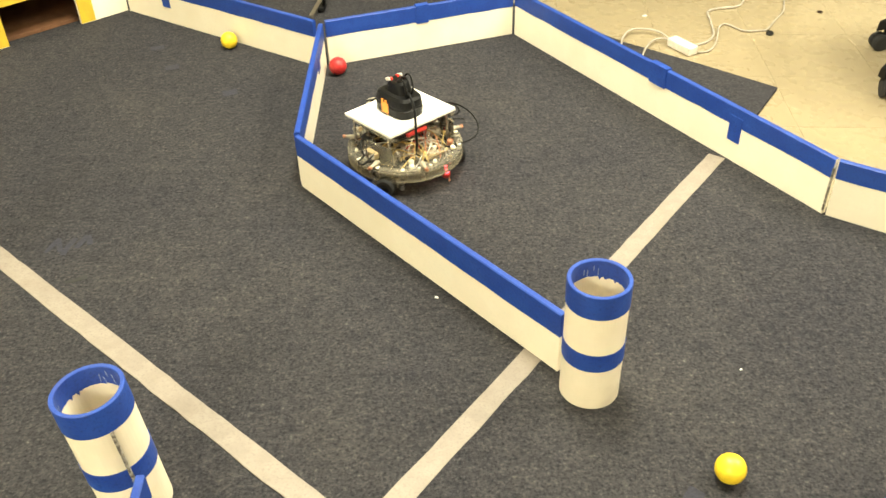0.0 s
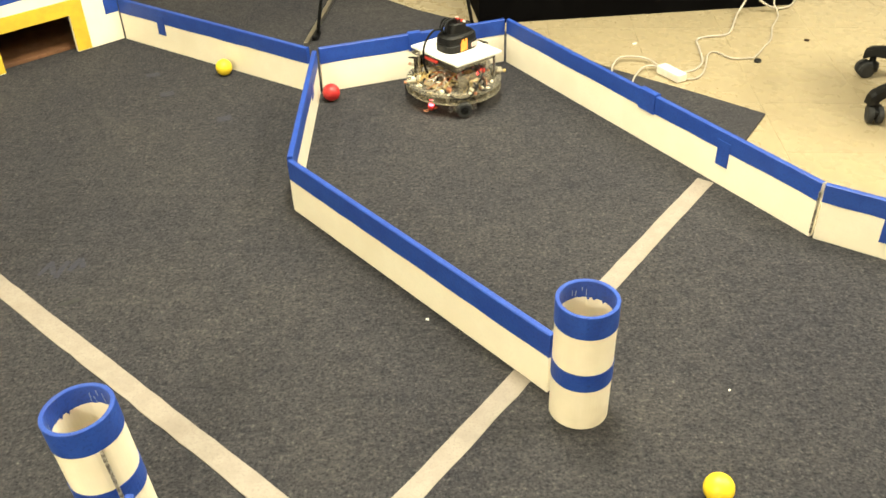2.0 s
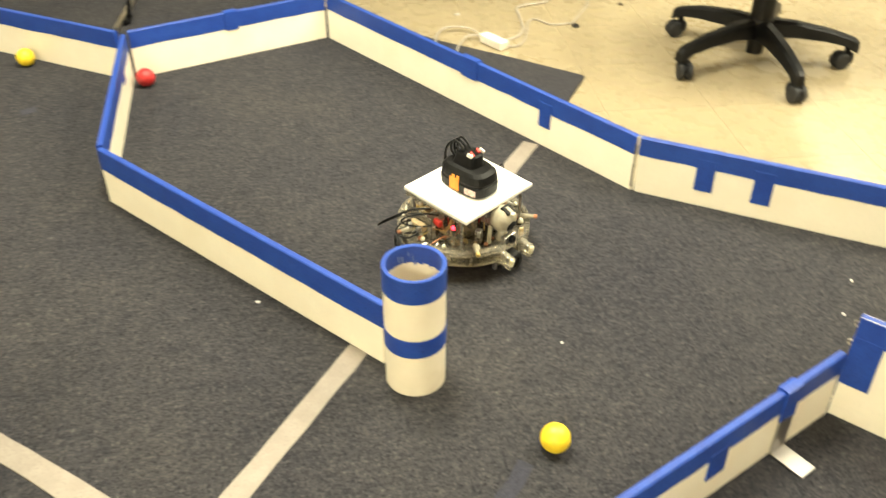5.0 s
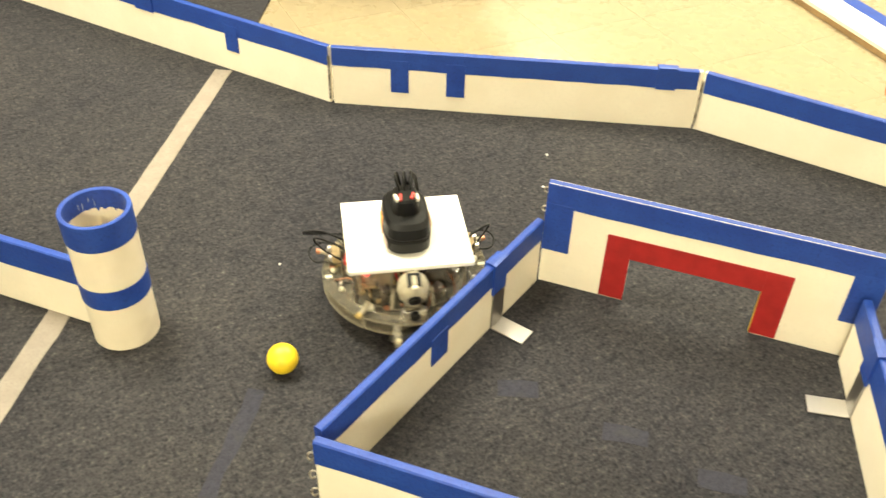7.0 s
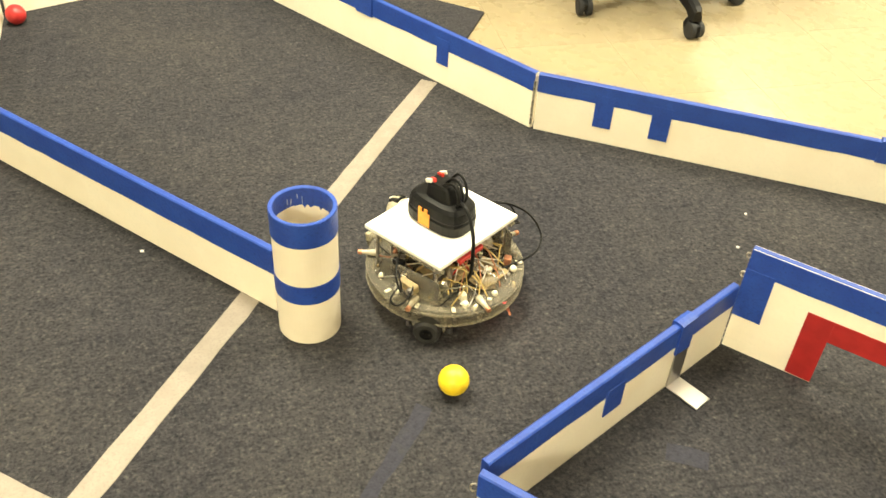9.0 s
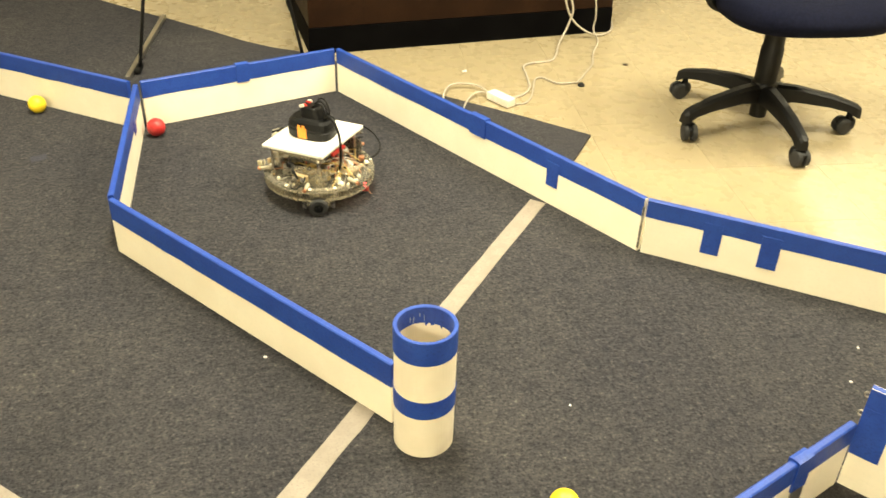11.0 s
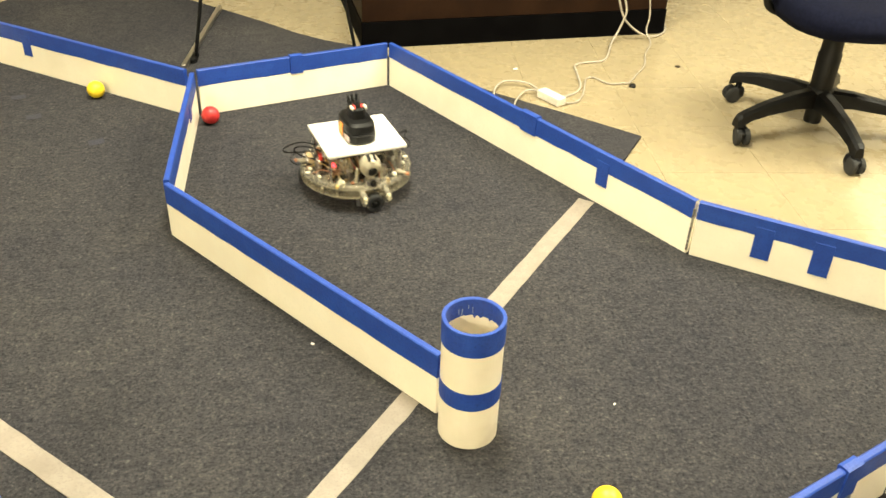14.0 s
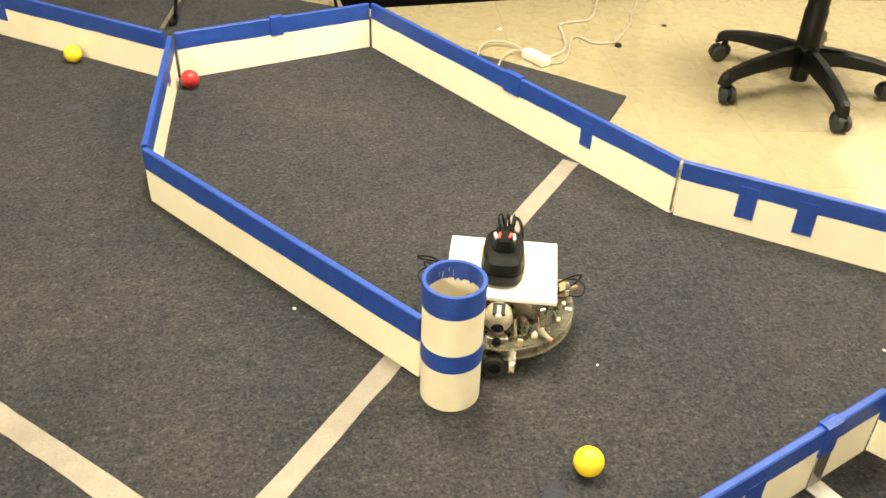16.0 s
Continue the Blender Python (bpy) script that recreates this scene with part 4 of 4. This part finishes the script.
# distance sensors at the sides under the sheet
for s in (-1, 1):
    sensor = part("distance_sensor", box(B(), (-0.02, s * 0.118, 0.094), (0.038, 0.014, 0.016), bevel=0.002), BOARD, robot, "small brown distance sensor")
    for dx in (-0.012, 0.012):
        part("lens", lathe(B(), [(0, 0), (0.007, 0), (0.0065, 0.006), (0, 0.008)], pose(-0.02 + dx, s * 0.1252, 0.094, -90 * s), 12), SILVER, sensor)
    part("cable_loop", tube(B(), [(-0.030, s * 0.116, 0.100), (-0.042, s * 0.135, 0.102), (-0.044, s * 0.158, 0.094), (-0.030, s * 0.164, 0.087), (-0.012, s * 0.152, 0.084), (-0.006, s * 0.125, 0.090)], 0.0018, 6, 6), BLACK, robot, "black cable loop", smooth=True)
for s in (-1, 1):
    part("side_plug", box(B(), (0.020, s * 0.100, 0.112), (0.022, 0.010, 0.012), pose(0, 0, 0, 0, 0, 12 * s), 0.002), WIRE_R if s < 0 else BLACK, robot)
    part("cable_loop", tube(B(), [(0.020, s * 0.098, 0.128), (0.004, s * 0.122, 0.136), (-0.020, s * 0.148, 0.130), (-0.034, s * 0.152, 0.112), (-0.016, s * 0.132, 0.100), (0.012, s * 0.110, 0.104)], 0.0019, 6, 6), BLACK, robot, "black cable loop", smooth=True)
# webcam ball in front, tipped down, with a second lens below it
eye_pose = pose(0.112, 0, 0.117, 0, 112, 0) @ Matrix.Diagonal((1.30, 1.10, 1.16, 1))
webcam = part("webcam", lathe(B(), [(0.0, -0.0245), (0.0125, -0.0212), (0.0212, -0.0122), (0.0245, 0.0), (0.0215, 0.0115), (0.0165, 0.0175), (0.0125, 0.0190), (0, 0.0190)], eye_pose, 28), SHELL, robot, "silver ball webcam", smooth=True)
part("lens_ring", lathe(B(), [(0.0, 0.0187), (0.0100, 0.0190), (0.0108, 0.0216), (0.008, 0.0224), (0.005, 0.0205), (0, 0.0203)], eye_pose, 20), BLACK, webcam, "black lens", smooth=True)
slot_pose = pose(0.112, 0, 0.117, 0, 22, 0)
part("webcam_recess", box(B(), slot_pose @ Vector((0.000, 0, 0.0262)), (0.024, 0.0225, 0.0105), slot_pose.to_3x3().to_4x4(), 0.0015), BLACK, webcam, "black recess on top of the webcam")
part("webcam_bridge", box(B(), slot_pose @ Vector((0.002, 0, 0.0304)), (0.017, 0.0075, 0.0045), slot_pose.to_3x3().to_4x4(), 0.0012), SHELL, webcam, "pale bridge across the recess")
part("webcam_button", box(B(), slot_pose @ Vector((0.0135, 0, 0.0290)), (0.006, 0.010, 0.005), slot_pose.to_3x3().to_4x4(), 0.0014), GLUE, webcam, "pale button above the lens")
part("webcam_foot", lathe(B(), [(0, 0.068), (0.015, 0.068), (0.016, 0.074), (0.011, 0.082), (0.010, 0.096), (0, 0.096)], pose(0.112, 0, 0), 20), SHELL, robot, "grey webcam foot", smooth=True)
front = part("front_bumper", box(B(), (0.128, 0, 0.076), (0.014, 0.04, 0.02), bevel=0.003), SILVER, robot, "silver front mount")
part("front_lens", lathe(B(), [(0, 0), (0.0085, 0), (0.0085, 0.006), (0.006, 0.007), (0, 0.005)], pose(0.135, 0, 0.078, 0, 90, 0), 16), BLACK, front, "black lens")
for s in (-1, 1):
    part("webcam_arm", box(B(), (0.104, s * 0.033, 0.088), (0.010, 0.005, 0.042), pose(0, 0, 0, s * 6), 0.002), SHELL, robot, "pale webcam arm")
    guard = part("wheel_guard", box(B(), (0.152, s * 0.031, 0.047), (0.034, 0.013, 0.030), pose(0, 0, 0, 0, 14, 0), 0.003), EDGE, robot, "clear acrylic arm beside the front wheel")
    # pale cap paints the glint at the arm's end
    part("guard_glint", box(B(), (0.1655, s * 0.031, 0.048), (0.010, 0.0085, 0.017), pose(0, 0, 0, 0, 14, 0), 0.0025), GLUE, guard, "milky cap, a glint on the clear arm put in as colour")
# clear shields and a row of pale marks on the rim
for s in (-1, 1):
    part("side_shield", box(B(), (-0.03, s * 0.104, 0.093), (0.085, 0.003, 0.05), pose(0, 0, 0, 0, 0, s * 8), 0.001), ACRYLIC, robot, "clear acrylic shield")
    part("front_shield", box(B(), (0.055, s * 0.05, 0.09), (0.003, 0.05, 0.044), pose(0, 0, 0, 0, 0, s * 20), 0.001), ACRYLIC, robot, "clear acrylic shield")
for s in (-1, 1):
    for k in range(8):
        m = pose(0, 0, 0, 0, 0, s * (84 + 9 * k))
        part("rim_tooth", box(B(), m @ Vector((0.1340, 0, 0.0712)), (0.012, 0.0065, 0.0022), m, 0.0005), EDGE if k % 3 else GLUE, robot, "pale square tooth")
part("side_lamp", lathe(B(), [(0, 0.0), (0.004, 0.0), (0.004, 0.006), (0.0025, 0.009), (0, 0.0095)], pose(0.035, -0.070, 0.086), 12), LED_DIM, robot, "glowing red lamp", smooth=True)
# loose bits, nuts and wire ends on and between the decks
for k in range(60):
    a, r = rnd.uniform(0, 6.28), rnd.uniform(0.06, 0.135)
    z = 0.0670 if rnd.random() < 0.7 else 0.0450
    w, d, h = rnd.uniform(0.004, 0.013), rnd.uniform(0.003, 0.009), rnd.uniform(0.003, 0.014)
    part("small_part", box(B(), (r * math.cos(a), r * math.sin(a), z + h / 2), (w, d, h), pose(0, 0, 0, 0, 0, rnd.uniform(0, 180)), 0.0008), (EDGE, BRASS, SILVER, BOARD, EDGE, GLUE, BOARD)[k % 7], robot)
for k in range(16):
    a = rnd.uniform(0, 6.28)
    q = [Vector(((0.125 - 0.02 * i + rnd.uniform(-0.008, 0.008)) * math.cos(a + 0.16 * i), (0.125 - 0.02 * i) * math.sin(a + 0.16 * i), 0.069 + (0.022 if i in (1, 2) else 0.0) * rnd.random())) for i in range(4)]
    part("wire", tube(B(), q, 0.0012, 5, 5), (WIRE_Y, BRASS, SILVER, BLACK)[k % 4], robot, smooth=True)
# tail lamp
lamp_mount = part("tail_mount", box(B(), (-0.112, -0.031, 0.012), (0.024, 0.016, 0.004), bevel=0.001), BRASS, robot, "small copper bracket")
# added red ring: the glow round the lamp, put in as colour
part("lamp_glow_ring", lathe(B(), [(0.0076, 0.0), (0.0100, 0.0), (0.0106, 0.007), (0.0096, 0.011), (0.0076, 0.011), (0.0076, 0.004)], pose(-0.118, -0.031, 0.012), 16), WIRE_R, lamp_mount, "red ring that stands for the lamp's glow", smooth=True)
part("red_lamp", lathe(B(), [(0, 0.0), (0.0074, 0.0), (0.0076, 0.016), (0.0060, 0.0230), (0.0030, 0.0262), (0, 0.0270)], pose(-0.118, -0.031, 0.014), 14), LED, lamp_mount, "lit red lamp", smooth=True)
part("tail_wire", tube(B(), [(-0.126, -0.031, 0.010), (-0.136, -0.029, 0.008), (-0.139, -0.022, 0.011), (-0.128, -0.033, 0.013)], 0.0012, 5, 5), BRASS, robot, smooth=True)
# battery: broad foot, waist, narrow neck with leads
battery = new("battery")
battery.parent = robot
battery.matrix_basis = pose(0.014, 0.0, 0.1545, 0, 0, 0) @ Matrix.Diagonal((1.08, 1.0, 1.06, 1))


def slab(bm, sections, power=3.4, steps=36):
    """A rounded block from sections of (half length, half width, height, shift)."""
    rings = []
    for hx, hy, z, dx in sections:
        ring = []
        for i in range(steps):
            t = 2 * math.pi * i / steps
            c, s = math.cos(t), math.sin(t)
            r = 1 / (abs(c) ** power + abs(s) ** power) ** (1 / power)
            ring.append(bm.verts.new((dx + hx * r * c, hy * r * s, z)))
        rings.append(ring)
    for p, q in zip(rings, rings[1:]):
        for i in range(steps):
            bm.faces.new((p[i], p[(i + 1) % steps], q[(i + 1) % steps], q[i]))
    bm.faces.new(rings[0]), bm.faces.new(rings[-1])
    return bm


case = part("battery_case", slab(B(), [(0.052, 0.036, 0.0, 0), (0.056, 0.039, 0.004, 0), (0.057, 0.040, 0.022, 0), (0.0545, 0.038, 0.0245, 0), (0.0545, 0.038, 0.0265, 0), (0.056, 0.039, 0.029, 0), (0.053, 0.037, 0.044, -0.001), (0.046, 0.032, 0.050, -0.002), (0.03, 0.024, 0.052, -0.004)]), BLACK, battery, "black power tool battery case", smooth=False)
part("battery_neck", slab(B(), [(0.030, 0.023, 0.050, -0.004), (0.028, 0.0215, 0.058, -0.003), (0.024, 0.019, 0.074, 0.0), (0.020, 0.016, 0.078, 0.0)]), BLACK, battery)
for s in (-1, 1):
    bm = B()
    box(bm, (0.006 * s, s * 0.0398, 0.0185), (0.024, 0.0016, 0.026), bevel=0.0004)
    box(bm, (-0.003 + 0.006 * s, s * 0.0392, 0.034), (0.007, 0.0016, 0.008), pose(0, 0, 0, 8 * s), 0.0003)
    box(bm, (0.009 + 0.006 * s, s * 0.0392, 0.034), (0.007, 0.0016, 0.008), pose(0, 0, 0, 8 * s), 0.0003)
    part("orange_label", bm, ORANGE, battery, "orange paper label")
part("pale_label", box(B(), (0.034, -0.0385, 0.014), (0.026, 0.0016, 0.013), pose(0, 0, 0, 0, 0, 7), 0.0003), LABEL, battery, "pale printed label")
for k, (x, y, mat) in enumerate(((0.012, 0.010, WIRE_R), (0.014, -0.010, WIRE_R), (0.016, 0.017, CABLE), (0.014, -0.017, CABLE))):
    part("lead_clip", box(B(), (x, y, 0.079), (0.012, 0.005, 0.007), pose(0, 0, 0, 0, 20, 15 * (k - 1.5)), 0.001), mat, battery)
for k in range(3):
    part("lead", tube(B(), [(-0.004, -0.008 + 0.008 * k, 0.074), (-0.018, -0.014 + 0.013 * k, 0.094 - 0.004 * k), (-0.036, -0.010 + 0.012 * k, 0.090), (-0.046, -0.004 + 0.010 * k, 0.066), (-0.036, 0.004 * k, 0.050)], 0.0026, 7, 6), BLACK, battery, "black lead", smooth=True)
part("battery_cable", tube(B(), [(-0.030, 0.010, 0.222), (-0.058, 0.020, 0.222), (-0.082, 0.030, 0.190), (-0.088, 0.034, 0.150), (-0.084, 0.030, 0.110), (-0.070, 0.024, 0.078)], 0.0034, 8, 8), BLACK, robot, "thick black cable", smooth=True)
part("side_cable", tube(B(), [(0.0, -0.100, 0.136), (-0.022, -0.135, 0.140), (-0.055, -0.166, 0.118), (-0.088, -0.168, 0.088), (-0.104, -0.135, 0.072), (-0.096, -0.075, 0.072), (-0.085, -0.030, 0.076)], 0.0022, 7, 7), BLACK, robot, "black cable loop", smooth=True)


# ---- tiles of the floor ----
def tile_floor():
    step, gap = 0.305, 0.0005
    bm = box(B(), (0, 0, 0), (step - gap, step - gap, 0.0028))
    mesh = bpy.data.meshes.new("floor_tile")
    bm.to_mesh(mesh)
    bm.free()
    mesh.materials.append(TILE)
    turn = pose(0.10, 0.15, FLOOR_Z - 0.0014, 0, 0, -3)
    rest = B()
    for i in range(-13, 17):
        for j in range(-12, 26):
            p = turn @ Vector((i * step, j * step, 0))
            if not (-3.3 < p.x < 5.3 and -2.8 < p.y < 7.8):
                continue
            if 0.2 < p.x < 3.6 and 0.7 < p.y < 4.6 and p.x + 0.6 * p.y > 2.1:
                tile = new("floor_tile", mesh)
                tile.parent = ground
                tile.matrix_basis = turn @ pose(i * step, j * step, 0)
            else:
                box(rest, p, (step - gap, step - gap, 0.0028), pose(0, 0, 0, 0, 0, -3))
    tagged(part("outer_tiles", rest, TILE, ground), kind="stuff")


tile_floor()


def motions():
    """The robot's drive over the carpet."""
    rows = [
        (0.0, 0.228, 2.202, 132), (0.5, 0.235, 2.237, 91.4), (1.0, 0.328, 2.479, 90.4), (1.5, 0.381, 2.746, 89.6), (2.0, 0.391, 2.748, 42.0), (2.5, 0.4, 2.725, -0.4),
        (3.0, 0.394, 2.708, -45.4), (3.2, 0.401, 2.665, -51.0), (5.3, 0.859, 1.652, -54.0), (5.5, 0.916, 1.56, -52.7), (6.0, 1.05, 1.327, -54.5), (6.5, 1.08, 1.269, -66.0),
        (7.0, 1.059, 1.26, -109.3), (7.5, 1.049, 1.268, -154.0), (8.0, 1.009, 1.299, -190.2), (8.5, 0.847, 1.422, -194.5), (9.0, 0.85, 1.456, -237.1), (9.5, 0.799, 1.638, -241.1),
        (10.0, 0.783, 1.899, -236.8), (10.2, 0.735, 2.005, -233.5), (12.3, 0.178, 2.643, -158.0), (12.5, 0.182, 2.646, -145.3), (13.0, 0.196, 2.634, -100.7), (13.5, 0.259, 2.532, -79.9),
        (14.0, 0.431, 2.319, -72.8), (14.5, 0.513, 2.07, -77.9), (15.0, 0.565, 1.781, -74.4), (15.5, 0.655, 1.584, -85.1), (16.0, 0.719, 1.569, -102.9),
    ]
    walk(robot, [(t, pose(x, y, 0.0006, 0, 0, a) @ pose(-0.012, 0, 0)) for t, x, y, a in rows])


motions()
